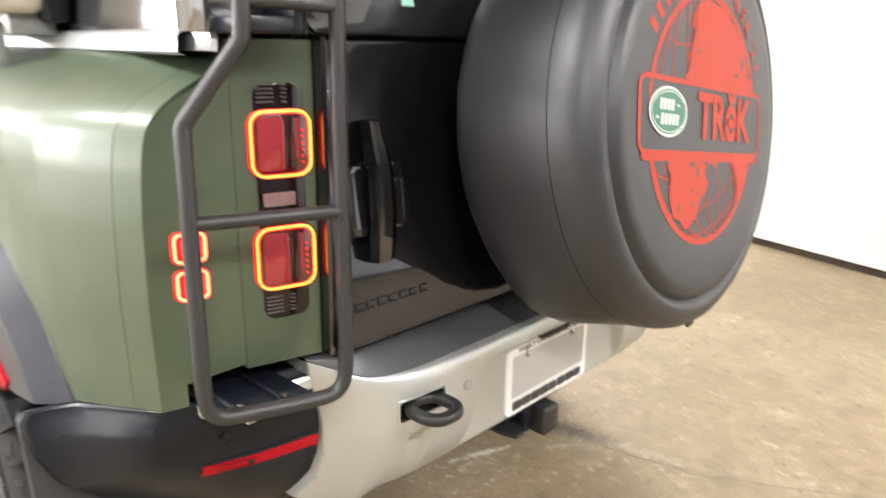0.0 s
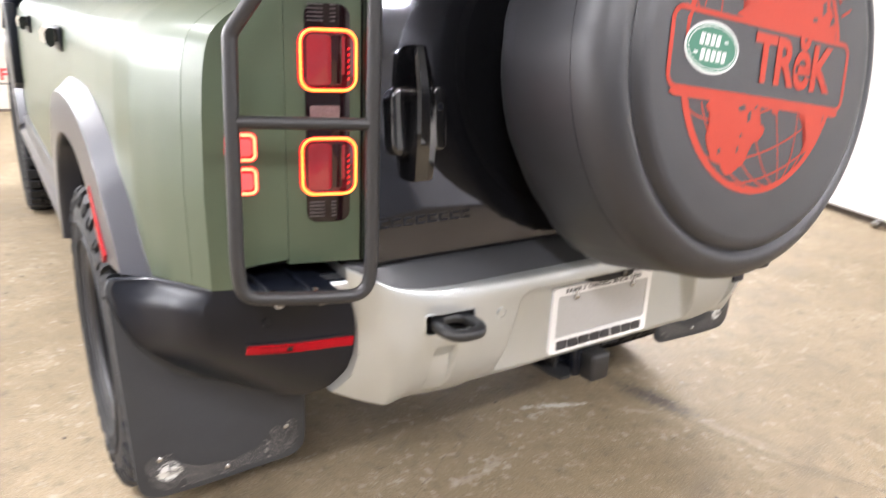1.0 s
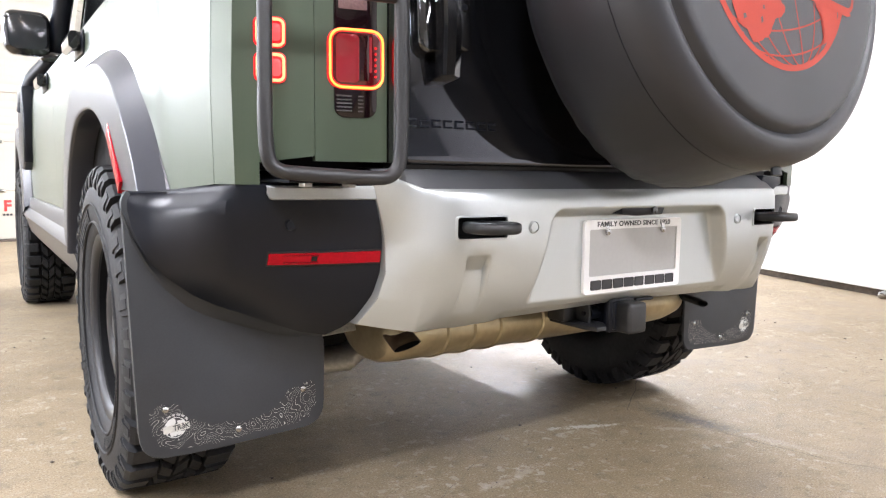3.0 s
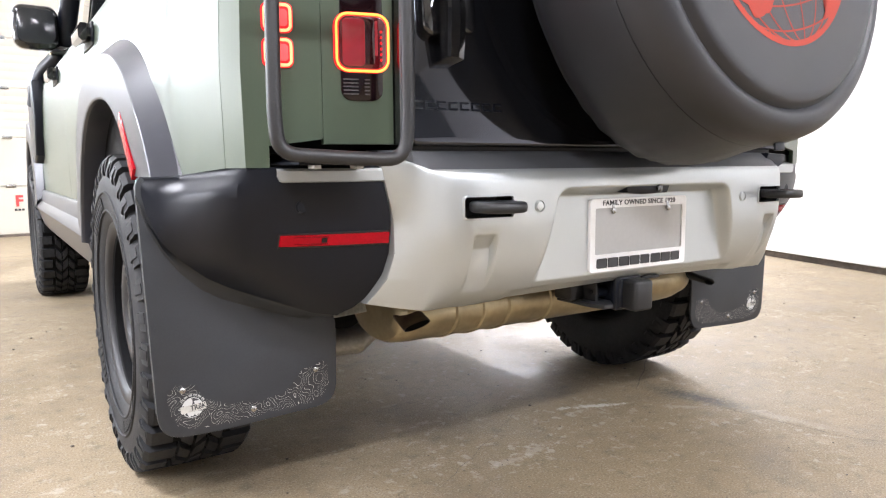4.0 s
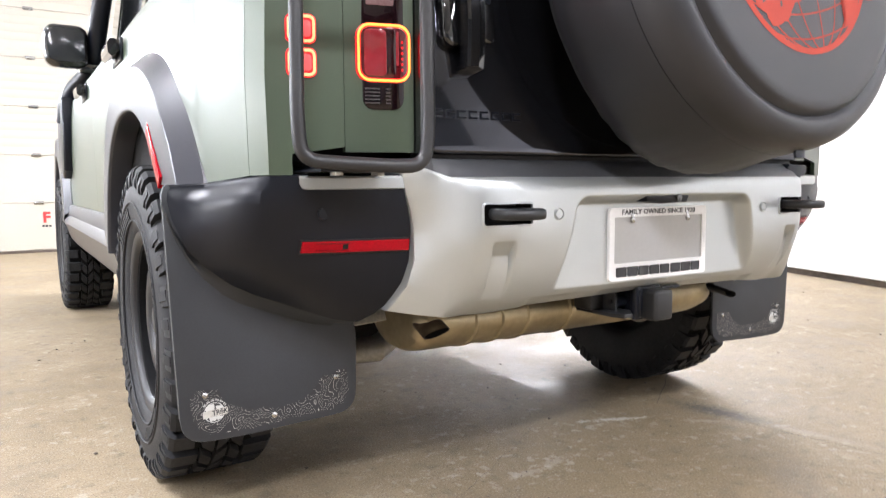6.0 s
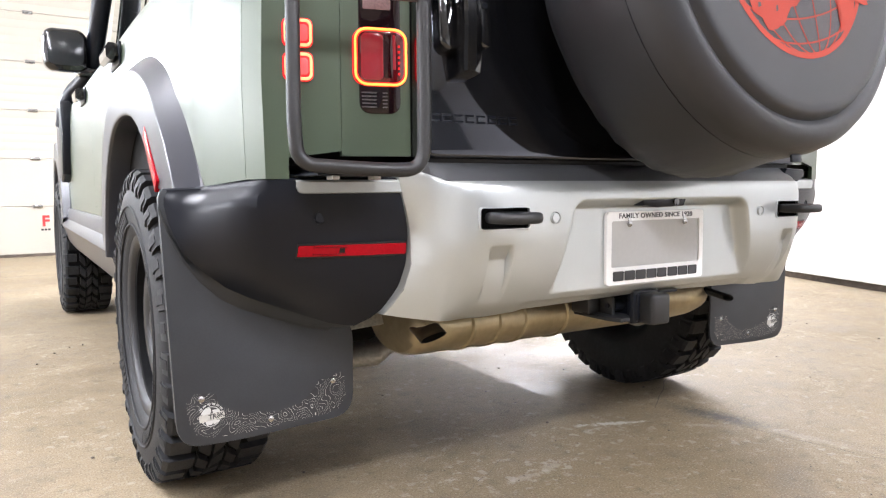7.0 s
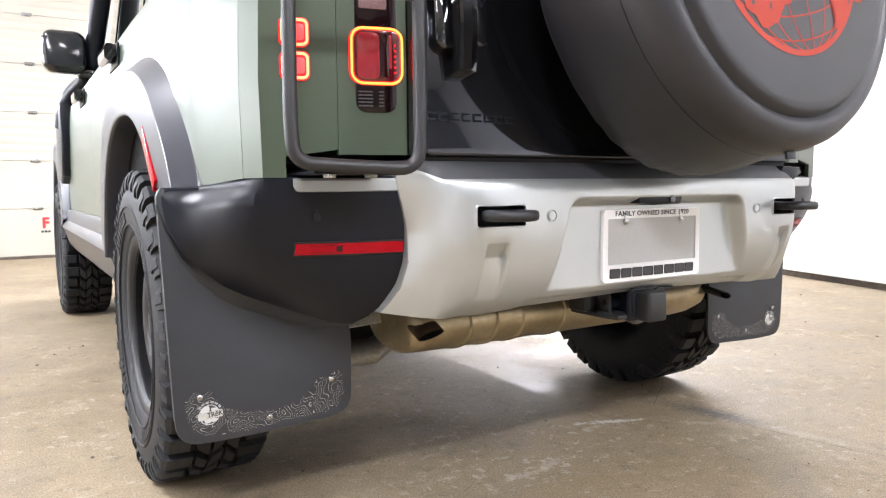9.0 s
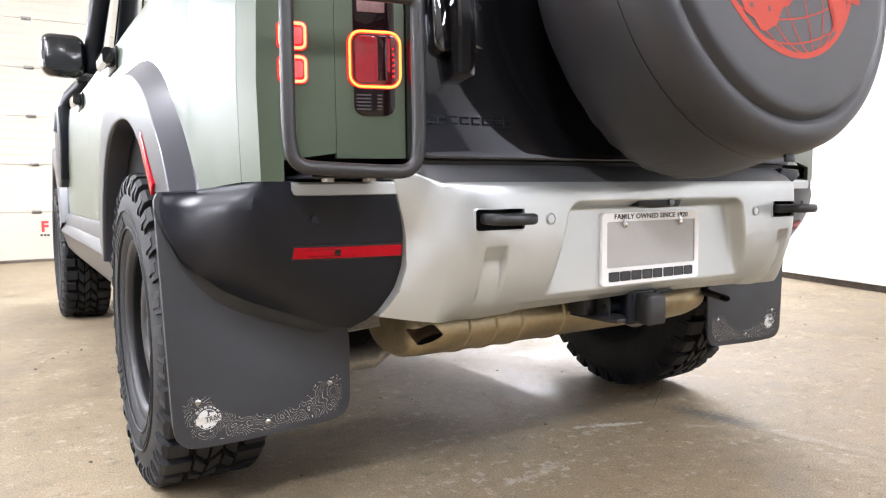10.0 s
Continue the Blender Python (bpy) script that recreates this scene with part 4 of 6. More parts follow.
for s in (-1, 1):
    X = s * 0.6485
    bm = plate_on(bmesh.new(), round_rect(X, 1.083, 0.075, 0.378, 0.02), rear_y, 0.006, -0.003, 0.002)
    lamp_unit = part("tail_lamp", bm, LENS_DARK, car, "smoked upright tail lamp with two lit square rings")
    # louvres at both ends of the lens
    for zz in [0.905 + 0.0065 * k for k in range(5)] + [1.243 + 0.0065 * k for k in range(5)]:
        bm = bmesh.new()
        for x0, x1 in ((0.008, 0.034), (-0.012, -0.004)):
            xa, xb = sorted((X + s * x0, X + s * x1))
            plate_on(bm, [(xa, zz), (xb, zz), (xb, zz + 0.0022), (xa, zz + 0.0022)], rear_y, -0.0028, -0.0048)
        part("louvre", bm, LOUVRE, lamp_unit)
    bm = plate_on(bmesh.new(), round_rect(X - 0.006, 1.093, 0.05, 0.022, 0.003), rear_y, -0.0028, -0.005, 0.0005)
    part("reversing_lens", bm, mat("clear_reversing_lens", (0.17, 0.10, 0.10), 0.15, coat=1.0, coat_rough=0.02, grain=0.2, scale=250), lamp_unit)
    for cz in (0.997, 1.180):
        bm = plate_on(bmesh.new(), round_rect(X, cz, 0.0985, 0.1065, 0.025), rear_y, 0.004, -0.006, 0.002)
        cup = part("brake_lamp", bm, RED_GLOW, lamp_unit, "lit square brake lamp")
        bm = plate_on(bmesh.new(), round_rect(X, cz, 0.084, 0.092, 0.018), rear_y, -0.0055, -0.0072, 0.0008)
        part("lens", bm, LENS_DEEP, cup)
        bm = plate_on(bmesh.new(), round_rect(X + s * 0.0165, cz, 0.040, 0.084, 0.009), rear_y, -0.007, -0.0084, 0.0006)
        part("reflector_plate", bm, LENS_RED, cup)
        bm = plate_on(bmesh.new(), round_rect(X - s * 0.0125, cz + 0.002, 0.017, 0.080, 0.004), rear_y, -0.007, -0.0078, 0.0004)
        part("lens_divider", bm, LENS_MAROON, cup)
        bm = plate_on(bmesh.new(), round_rect(X - s * 0.0235, cz + 0.008, 0.005, 0.062, 0.002), rear_y, -0.007, -0.0086, 0.0004)
        part("light_guide", bm, LENS_RED, cup)
        for k in range(6):
            bm = plate_on(bmesh.new(), round_rect(X - s * 0.0325, cz - 0.03 + 0.010 * k, 0.003, 0.004, 0.0012), rear_y, -0.007, -0.0082)
            part("light_dot", bm, RED_GLOW, cup)
        bm = bmesh.new()
        ring_bm(bm, X, cz, 0.0920, 0.1000, 0.021, -0.0062, 0.0023, rear_y)
        part("glow_ring", bm, RING_GLOW, cup, "glowing orange ring")
    for cz in (0.974, 1.033):
        Xs = s * 0.793
        bm = plate_on(bmesh.new(), round_rect(Xs, cz, 0.052, 0.052, 0.012), rear_y, 0.004, -0.0045, 0.0015)
        cup = part("marker_lamp", bm, RED_GLOW, car, "small lit square marker lamp")
        bm = plate_on(bmesh.new(), round_rect(Xs - s * 0.002, cz, 0.029, 0.029, 0.006), rear_y, -0.0043, -0.0058, 0.0006)
        part("core", bm, PINK_GLOW, cup)
        bm = bmesh.new()
        ring_bm(bm, Xs, cz, 0.043, 0.043, 0.009, -0.0045, 0.0027, rear_y)
        part("glow_ring", bm, SMALL_GLOW, cup)

# ---- rear ladder ----
ladder = empty("ladder", "", "")
ladder.parent = car
tagged(ladder, "black tubular steel ladder on the rear corner")
left_rail = fillet([(-0.727, 0.10, 1.965), (-0.728, 0.02, 1.955), (-0.740, -0.008, 1.70), (-0.756, 0.000, 1.335), (-0.826, 0.044, 1.222), (-0.832, 0.036, 1.09), (-0.838, 0.026, 0.86), (-0.832, 0.026, 0.797), (-0.73, -0.003, 0.790), (-0.625, -0.028, 0.786), (-0.618, -0.028, 0.86), (-0.617, -0.024, 1.09), (-0.612, -0.018, 1.34), (-0.606, -0.016, 1.70), (-0.600, 0.02, 1.955), (-0.60, 0.10, 1.965)], 0.045, 7, sharp=(3, 4))
part("rail", tube(bmesh.new(), left_rail, 0.0122, 16), TUBE_BLACK, ladder)
for za, ya, xa, xb, yb in ((1.090, 0.036, -0.832, -0.617, -0.024), (1.385, -0.002, -0.753, -0.611, -0.018), (1.66, -0.007, -0.741, -0.607, -0.016)):
    part("rung", tube(bmesh.new(), [(xa, ya, za), (xb, yb, za - 0.004)], 0.0105, 14), TUBE_BLACK, ladder)
for bx, by in ((-0.77, 0.01), (-0.70, -0.008)):
    bm = rbox(bmesh.new(), (bx - 0.007, by + 0.004, 0.7715), (bx + 0.007, by + 0.03, 0.7785), 0.0012)
    part("foot_clamp", bm, ALLOY, ladder, "grey alloy foot clamp")
    bm = bmesh.new()
    lathe(bm, [(0.0, 0.009), (0.004, 0.009), (0.006, 0.006), (0.006, 0.0)], (bx, by + 0.042, 0.784), "z", 12)
    part("bolt_head", bm, STEEL, ladder)
    bm = rbox(bmesh.new(), (bx - 0.012, by + 0.03, 0.7785), (bx - 0.004, 0.25, 0.792), 0.003)
    part("foot_rib", bm, BLACK_PLASTIC, ladder)
bm = slab(bmesh.new(), [(-0.797, 0.03), (-0.657, -0.01), (-0.657, 0.26), (-0.797, 0.28)], 0.7785, 0.7835, "z", 0.001)
part("foot_plate", bm, BLACK_PLASTIC, ladder, "black steel foot plate")
bm = bmesh.new()
rbox(bm, (-0.75, 0.0, 1.343), (-0.665, 0.085, 1.365), 0.004)
rbox(bm, (-0.672, 0.0, 1.343), (-0.65, 0.085, 1.47), 0.004)
part("bracket", bm, BLACK_PLASTIC, ladder)

# ---- rear bumper ----
BUMP = [(0.47, 0.150), (0.485, 0.105), (0.50, 0.078), (0.52, 0.054), (0.55, 0.031), (0.58, 0.016), (0.62, 0.006), (0.66, 0.001), (0.70, 0.0), (0.742, 0.0005), (0.755, 0.003), (0.762, 0.006), (0.7665, 0.010), (0.769, 0.015)]


def bumper_y(x, z):
    ax = abs(x)
    q = smooth((z - 0.50) / 0.16)
    k, knee = lerp(1.47, 2.35, q), lerp(0.05, 0.028, q)     # the knee softens towards the lower edge
    y = -0.036 + k * knee * math.log(1 + math.exp((ax - 0.546) / knee))
    y += spline(BUMP, z) * (1 - 0.78 * smooth((ax - 0.47) / 0.12))
    # recess for the number plate
    top_l, bot_l = 0.276, 0.318
    edge = lerp(bot_l, top_l, (z - 0.54) / 0.185)
    u, v, rad = edge - ax, min(z - 0.498, 0.731 - z), 0.03
    depth = rad - math.hypot(rad - u, rad - v) if u < rad and v < rad else min(u, v)
    inside = smooth(depth / 0.02)
    flat = 0.003
    y = lerp(y, max(y, flat), inside)
    # pressed wedge under each towing eye
    u = smooth((ax - 0.428) / 0.004) * smooth((0.478 - ax) / 0.004)
    v = smooth((0.647 - z) / 0.004) * table([(0.53, 0.0), (0.618, 1.0), (0.646, 0.12)], z)
    y += 0.017 * u * v
    # lower lip, set back along a crease
    y += 0.011 * smooth((0.523 - z) / 0.003) * smooth((0.372 - ax) / 0.03)
    return y


rows = []
NX, NZ = 404, 96
def bump_low(x):
    return table([(0.0, 0.512), (0.36, 0.503), (0.45, 0.494), (0.52, 0.495), (0.56, 0.500), (0.59, 0.505)], abs(x))
END = 0.590      # half length of the silver part
xs = [lerp(-END, END, i / NX) for i in range(NX + 1)]


def bump_pt(x, f):
    """A point of the bumper skin: x along it, f from its lower to its upper edge; the ends sweep up and in."""
    lo = bump_low(x)
    q = lo + f * (0.769 - lo)
    e = max(0.0, min(1.0, (abs(x) - 0.545) / 0.045))
    up = smooth((q - 0.66) / 0.11)
    low = e * table([(0.49, 1.0), (0.525, 0.62), (0.56, 0.26), (0.61, 0.0)], q)      # the lower end sweeps out and forward
    return (x + math.copysign(0.036 * low - 0.026 * e * up, x), bumper_y(x, q) + 0.085 * low, q + 0.031 * e * up)


for x in xs:
    lo = bump_low(x)
    col = [bump_pt(x, k / NZ) for k in range(NZ + 1)]
    y0 = col[0][1]
    col.insert(0, (x, y0 + 0.10, lo + 0.004))
    rows.append(col)
bm = grid(rows)


def in_slot(p):
    return abs(abs(p.x) - 0.4465) < 0.053 and abs(p.z - 0.698) < 0.0205 and p.y < 0.04


bmesh.ops.delete(bm, geom=[f for f in bm.faces if in_slot(f.calc_center_median())], context="FACES")
rear_bumper = part("rear_bumper", bm, SILVER, car, "silver painted rear bumper", angle=50)
# step on top of the bumper, up to the tailgate
rows = []
for x in [lerp(-END, END, i / 122) for i in range(123)]:
    x0, y0, z0 = bump_pt(x, 1.0)
    ye, ze = max(0.045, y0 + 0.006), max(0.803, z0 + 0.002)
    rows.append([(x0, y0, z0), (x0, y0 + 0.003, z0 + 0.0015), (x0, lerp(y0, ye, 0.5), lerp(z0, ze, 0.5) + 0.001), (x0, ye, ze), (x0, ye + 0.02, ze + 0.003), (x0, 0.15, ze + 0.003)])
STEP_GREY = mat("bumper_step_grey", (0.075, 0.077, 0.082), 0.45, 0.2, grain=0.08, scale=500, patch=0.08, patch_scale=6, bump=0.15, bump_scale=1400)
part("bumper_step", grid(rows), STEP_GREY, rear_bumper, "grey textured bumper step", angle=20)
# side ends of the silver part, and the seal line to the tailgate
for s in (-1, 1):
    rows = []
    for k in range(19):
        x, y, q = bump_pt(END, k / 18)
        rows.append([(s * x, y, q), (s * (x + 0.002), y + 0.01, q), (s * (x - 0.002), y + 0.12, q)])
    part("bumper_end", grid(rows), SILVER, rear_bumper)
bm = bmesh.new()
rbox(bm, (-0.575, 0.055, 0.800), (0.575, 0.12, 0.822), 0.003)
part("tailgate_seal", bm, SEAM, car)

# black corner pieces
TOP = [(-0.591, 0.084), (-0.60, 0.0845), (-0.615, 0.086), (-0.635, 0.089), (-0.66, 0.092), (-0.72, 0.102), (-0.78, 0.116), (-0.835, 0.133), (-0.850, 0.139), (-0.858, 0.150), (-0.875, 0.185), (-0.90, 0.235), (-0.93, 0.288), (-0.962, 0.308), (-1.0, 0.320)]
LOW = [(-0.591, 0.10, 0.600), (-0.598, 0.115, 0.558), (-0.612, 0.145, 0.522), (-0.632, 0.175, 0.495), (-0.658, 0.20, 0.477), (-0.705, 0.212, 0.486), (-0.748, 0.23, 0.502), (-0.79, 0.25, 0.518), (-0.82, 0.26, 0.530), (-0.848, 0.27, 0.541), (-0.886, 0.285, 0.564), (-0.925, 0.295, 0.601), (-0.954, 0.30, 0.641), (-0.979, 0.31, 0.692), (-0.997, 0.321, 0.744)]
LEDGE = [(0.850, 0.0), (0.858, 0.5), (0.875, 1.0), (0.93, 1.0), (0.962, 0.55), (1.0, 0.0)]
for s in (-1, 1):
    rows = []
    for (tx, ty), (bx, by, bz) in zip(TOP, LOW):
        tz = table([(0.15, 0.7757), (0.29, 0.7617), (0.32, 0.758)], ty)
        col = [(-s * (tx + 0.010), ty + 0.014, tz - 0.002), (-s * (tx + 0.002), ty + 0.004, tz), (-s * tx, ty, tz - 0.0035)]
        flare = 0.021 * table(LEDGE, abs(tx))
        for k in range(1, 41):
            v = k / 40
            z = lerp(tz - 0.0035, bz, v)
            drop = tz - 0.0035 - z
            out = flare * (smooth(drop / 0.042) if drop < 0.042 else max(0.0, 1 - ((drop - 0.042) / 0.19) ** 2))
            col.append((-s * (lerp(tx, bx, v ** 1.6) - 0.88 * out), lerp(ty, by, v ** 2.6) - 0.47 * out, z))
        col.append((-s * (bx + 0.01), by + 0.02, bz + 0.006))
        rows.append(col)
    # finer along the corner
    fine = []
    for a, b in zip(rows, rows[1:]):
        for t in (0, 0.5):
            fine.append([tuple(lerp(p[i], q[i], t) for i in range(3)) for p, q in zip(a, b)])
    fine.append(rows[-1])
    corner = part("bumper_corner", grid(fine), BLACK_PLASTIC, car, "black grained bumper corner", angle=28)

    def cy(x, z):
        """Rear face of the corner piece."""
        ty = table([(-p[0], p[1]) for p in TOP], abs(x))
        by = table([(-p[0], p[1]) for p in LOW], abs(x))
        bz = table([(-p[0], p[2]) for p in LOW], abs(x))
        v = max(0.0, min(1.0, (0.769 - z) / (0.769 - bz)))
        return lerp(ty, by, v ** 2.6)

    # reflector
    bm = bmesh.new()
    rows = []
    for k in range(13):
        x = lerp(0.597, 0.794, k / 12)
        rows.append([(s * x, cy(x, z) + d, z) for z, d in ((0.629, 0.002), (0.6305, -0.006), (0.651, -0.0065), (0.6525, 0.002))])
    rows = [[(p[0] - s * 0.0008, p[1] + 0.006, p[2]) for p in rows[0]]] + rows + [[(p[0] + s * 0.0008, p[1] + 0.006, p[2]) for p in rows[-1]]]
    refl = part("reflector", grid(rows), REFLECTOR, corner, "long red bumper reflector", angle=25)
    # moulded window in the lens: a dotted border round a darker end
    bm = bmesh.new()
    for k in range(15):
        for zz in (0.6345, 0.6475):
            x = lerp(0.768, 0.712, k / 14)
            rbox(bm, (min(s * x, s * (x + 0.0018)), cy(x, zz) - 0.0076, zz - 0.0007), (max(s * x, s * (x + 0.0018)), cy(x, zz) - 0.006, zz + 0.0007), 0)
    part("lens_dots", bm, LENS_DARK, refl)
    rows = [[(s * x, cy(x, z) - 0.0072, z) for z in (0.6365, 0.6455)] for x in (0.724, 0.719, 0.714)]
    part("lens_insert", grid(rows), LENS_DARK, refl)
    # frame line round the reflector
    rows = []
    for k in range(13):
        x = lerp(0.5945, 0.797, k / 12)
        rows.append([(s * x, cy(x, z) + d, z) for z, d in ((0.6265, 0.001), (0.6275, -0.003), (0.6545, -0.003), (0.6555, 0.001))])
    part("reflector_frame", grid(rows), SEAM, corner)
    bm = bmesh.new()
    lathe(bm, [(0.001, 0.0118), (-0.0004, 0.0118), (-0.0006, 0.0108), (0.0012, 0.0102), (0.0012, 0.0092), (-0.0004, 0.0088), (-0.0006, 0.0)], (s * 0.76, cy(0.76, 0.703) - 0.0005, 0.703), "y", 24)
    part("parking_sensor", bm, BLACK_PLASTIC, corner)
    # silver cap strip under the ladder
    rows = []
    for k in range(31):
        x = lerp(0.593, 0.803, (k / 30) ** 0.6)
        y = table([(-p[0], p[1]) for p in TOP], x)
        zb = 0.7475 + 0.012 * (1 - math.sqrt(max(0.0, 1 - max(0.0, (x - 0.791) / 0.012) ** 2)))
        rows.append([(s * x, y - 0.002, zb), (s * x, y - 0.005, zb + 0.002), (s * x, y - 0.005, 0.768), (s * x, y - 0.002, 0.7725), (s * x, y + 0.012, 0.7735), (s * x, y + 0.018, 0.768)])
    part("cap_strip", grid(rows), SILVER, corner, "silver cap strip", angle=30)
    # open tray under the corner panel, ribbed
    bm = bmesh.new()
    rbox(bm, (min(s * 0.60, s * 0.79), 0.125, 0.768), (max(s * 0.60, s * 0.79), 0.30, 0.7775), 0.001)
    tray = part("tray", bm, BLACK_PLASTIC, corner)
    # grey top of the inner end of the cap
    rows = [[(s * x, y, 0.7738 + 0.02 * (y - 0.09)) for y in (table([(-p[0], p[1]) for p in TOP], x) + 0.010, 0.16, 0.26)] for x in (0.590, 0.625, 0.657)]
    part("cap_top", thick(grid(rows), 0.003), STEP_GREY, corner, "grey textured cap top")
    bm = bmesh.new()
    disc_y(bm, 0, 0, 0, 0.0105, 0.0012, 20, 0.0005)
    clip = part("trim_clip", bm, BLACK_PLASTIC, corner)
    clip.matrix_basis = pose(s * 0.9545, 0.2905, 0.676, 0, 0, s * 62)

# parking sensors in the silver part
for s in (-1, 1):
    bm = bmesh.new()
    x, z = s * 0.327, 0.696
    lathe(bm, [(0.002, 0.0125), (-0.002, 0.0125), (-0.0025, 0.011), (0.0005, 0.0103), (0.0005, 0.0092), (-0.0025, 0.0086), (-0.003, 0.0)], (x, bumper_y(x, z), z), "y", 24)
    part("parking_sensor", bm, SILVER, rear_bumper)

# towing eyes in their slots
for s in (-1, 1):
    cx = s * 0.4465
    bm = bmesh.new()
    slot_y = bumper_y(cx, 0.70)
    out = round_rect(0, 0, 0.113, 0.046, 0.008)
    inn = round_rect(0, 0, 0.106, 0.040, 0.006)

    def sy(x):
        return bumper_y(cx + x, 0.698)

    def loop_at(pts, d):
        return [(cx + x, sy(x) + d, 0.698 + z) for x, z in pts]

    add_grid(bm, [loop_at(out, 0.002), loop_at(out, -0.0015), loop_at([(x * 0.97, z * 0.94) for x, z in out], -0.003), loop_at(inn, -0.003), loop_at(inn, 0.006)], loop=True)
    slot = part("eye_slot", bm, SILVER, rear_bumper, "slot rim for the towing eye")
    bm = bmesh.new()
    vs = add_grid(bm, [loop_at(inn, 0.002), loop_at(inn, 0.05)], loop=True)
    bm.faces.new(vs[-1])
    part("slot_pocket", bm, SEAM, slot)
    # loop: a thick flattened ring that lies level
    bm = bmesh.new()
    pts = []
    for i in range(40):
        a = 2 * math.pi * i / 40
        c, q = math.cos(a), math.sin(a)
        pts.append((0.037 * math.copysign(abs(c) ** 0.75, c), 0.042 * math.copysign(abs(q) ** 0.75, q)))
    rings = []
    for x, y in pts:
        d = Vector((x, y)).normalized()
        ring = []
        for j in range(10):
            a = 2 * math.pi * j / 10
            o, h = 0.012 * math.copysign(abs(math.cos(a)) ** 0.6, math.cos(a)), 0.0115 * math.copysign(abs(math.sin(a)) ** 0.6, math.sin(a))
            ring.append((cx + x + d.x * o, slot_y - 0.024 + y + d.y * o, 0.700 + h * 0.9))
        rings.append(ring)
    rings.append(rings[0])
    add_grid(bm, rings, loop=True)
    bmesh.ops.remove_doubles(bm, verts=bm.verts, dist=0.00001)
    part("towing_eye", bm, HITCH, rear_bumper, "black towing eye", angle=60)

# number plate frame, bare inside
frame_x, frame_lo, frame_hi = 0.157, 0.543, 0.702
bm = bmesh.new()
out = round_rect(0, (frame_lo + frame_hi) / 2, 2 * frame_x, frame_hi - frame_lo, 0.008, 4)
inn = round_rect(0, 0.6315, 0.284, 0.101, 0.004, 4)
add_grid(bm, [[(x, 0.008, z) for x, z in out], [(x, -0.003, z) for x, z in out], [(x * 0.994, -0.0045, z) for x, z in out], [(x, -0.0045, z) for x, z in inn], [(x, 0.008, z) for x, z in inn]], loop=True)
plate = part("plate_frame", bm, FRAME_WHITE, car, "white dealer plate frame with dark lettering, no plate inside", angle=30)
bm = slab(bmesh.new(), round_rect(0, 0.6315, 0.292, 0.109, 0.004), -0.0012, 0.004, "y")
part("backing", bm, mat("plate_backing_grey", (0.43, 0.43, 0.42), 0.4, grain=0.02, scale=100), plate)
bm = letters("FAMILY OWNED SINCE 1920", 0.0152, 0.0004, 1.05, 0.0003)
w = max(v.co.x for v in bm.verts) - min(v.co.x for v in bm.verts)
bmesh.ops.transform(bm, matrix=Matrix.Translation((-0.003, -0.0048, 0.6925)) @ Matrix.Diagonal((0.236 / w, 1, 1, 1)), verts=bm.verts)
part("lettering", bm, INK, plate, "small dark capital lettering")
for k in range(8):
    bm = bmesh.new()
    x0 = -0.137 + k * 0.0345
    wd = 0.031 if k not in (4, 7) else 0.029
    rbox(bm, (x0, -0.0056, 0.5515), (x0 + wd, -0.0044, 0.5725), 0.002, 1)
    part("name_bar", bm, INK, plate)
for sx in (-0.0895, 0.0895):
    bm = bmesh.new()
    lathe(bm, [(0.0, 0.008), (-0.002, 0.008), (-0.0025, 0.0062), (-0.005, 0.006), (-0.0065, 0.0)], (sx, -0.0045, 0.676), "y", 6)
    rbox(bm, (sx - 0.004, -0.006, 0.6795), (sx + 0.004, -0.004, 0.690), 0.001)
    part("screw", bm, STEEL, plate, "steel hex screw")
# camera and lamp housing above the frame
bm = slab(bmesh.new(), [(-0.082, 0.733), (-0.076, 0.7155), (-0.03, 0.7105), (0.052, 0.7125), (0.062, 0.733)], -0.034, 0.012, "y", 0.004)
house = part("camera_housing", bm, BLACK_PLASTIC, rear_bumper, "black camera housing")
bm = bmesh.new()
lathe(bm, [(0.0, 0.009), (-0.005, 0.008), (-0.006, 0.0)], (0.022, -0.034, 0.7225), "y", 18)
part("camera_lens", bm, GLOSS_BLACK, house)
for sx in (-0.125, 0.105):
    bm = rbox(bmesh.new(), (sx - 0.007, 0.0, 0.718), (sx + 0.007, 0.007, 0.7195), 0.0005)
    part("plate_lamp", bm, PLATE_GLOW, house, "small lit plate lamp")

# ---- tow hitch, exhaust, underside ----
bm = rbox(bmesh.new(), (-0.024, -0.018, 0.443), (0.035, 0.03, 0.514), 0.009, 3)
hitch = part("hitch_cover", bm, HITCH, car, "black square hitch cover")
bm = bmesh.new()
rbox(bm, (-0.031, 0.022, 0.447), (0.037, 0.30, 0.513), 0.006)
rbox(bm, (-0.039, 0.028, 0.440), (0.045, 0.05, 0.521), 0.008)
part("receiver", bm, BLACK_PLASTIC, hitch)
bm = bmesh.new()
slab(bm, [(-0.100, 0.05), (-0.090, 0.015), (-0.062, 0.015), (-0.032, 0.05), (-0.032, 0.16), (-0.100, 0.16)], 0.452, 0.462, "z", 0.003)
slab(bm, [(0.06, 0.452), (0.16, 0.452), (0.16, 0.53), (0.09, 0.53), (0.06, 0.50)], -0.072, -0.064, "x", 0.002)
rbox(bm, (-0.11, 0.10, 0.46), (-0.04, 0.16, 0.53), 0.006)
part("chain_plate", bm, HITCH, hitch)
bm = bmesh.new()
slab(bm, [(0.05, 0.03), (0.11, 0.03), (0.13, 0.16), (0.05, 0.16)], 0.505, 0.513, "z", 0.003)
rbox(bm, (0.05, 0.06, 0.511), (0.085, 0.12, 0.535), 0.005)
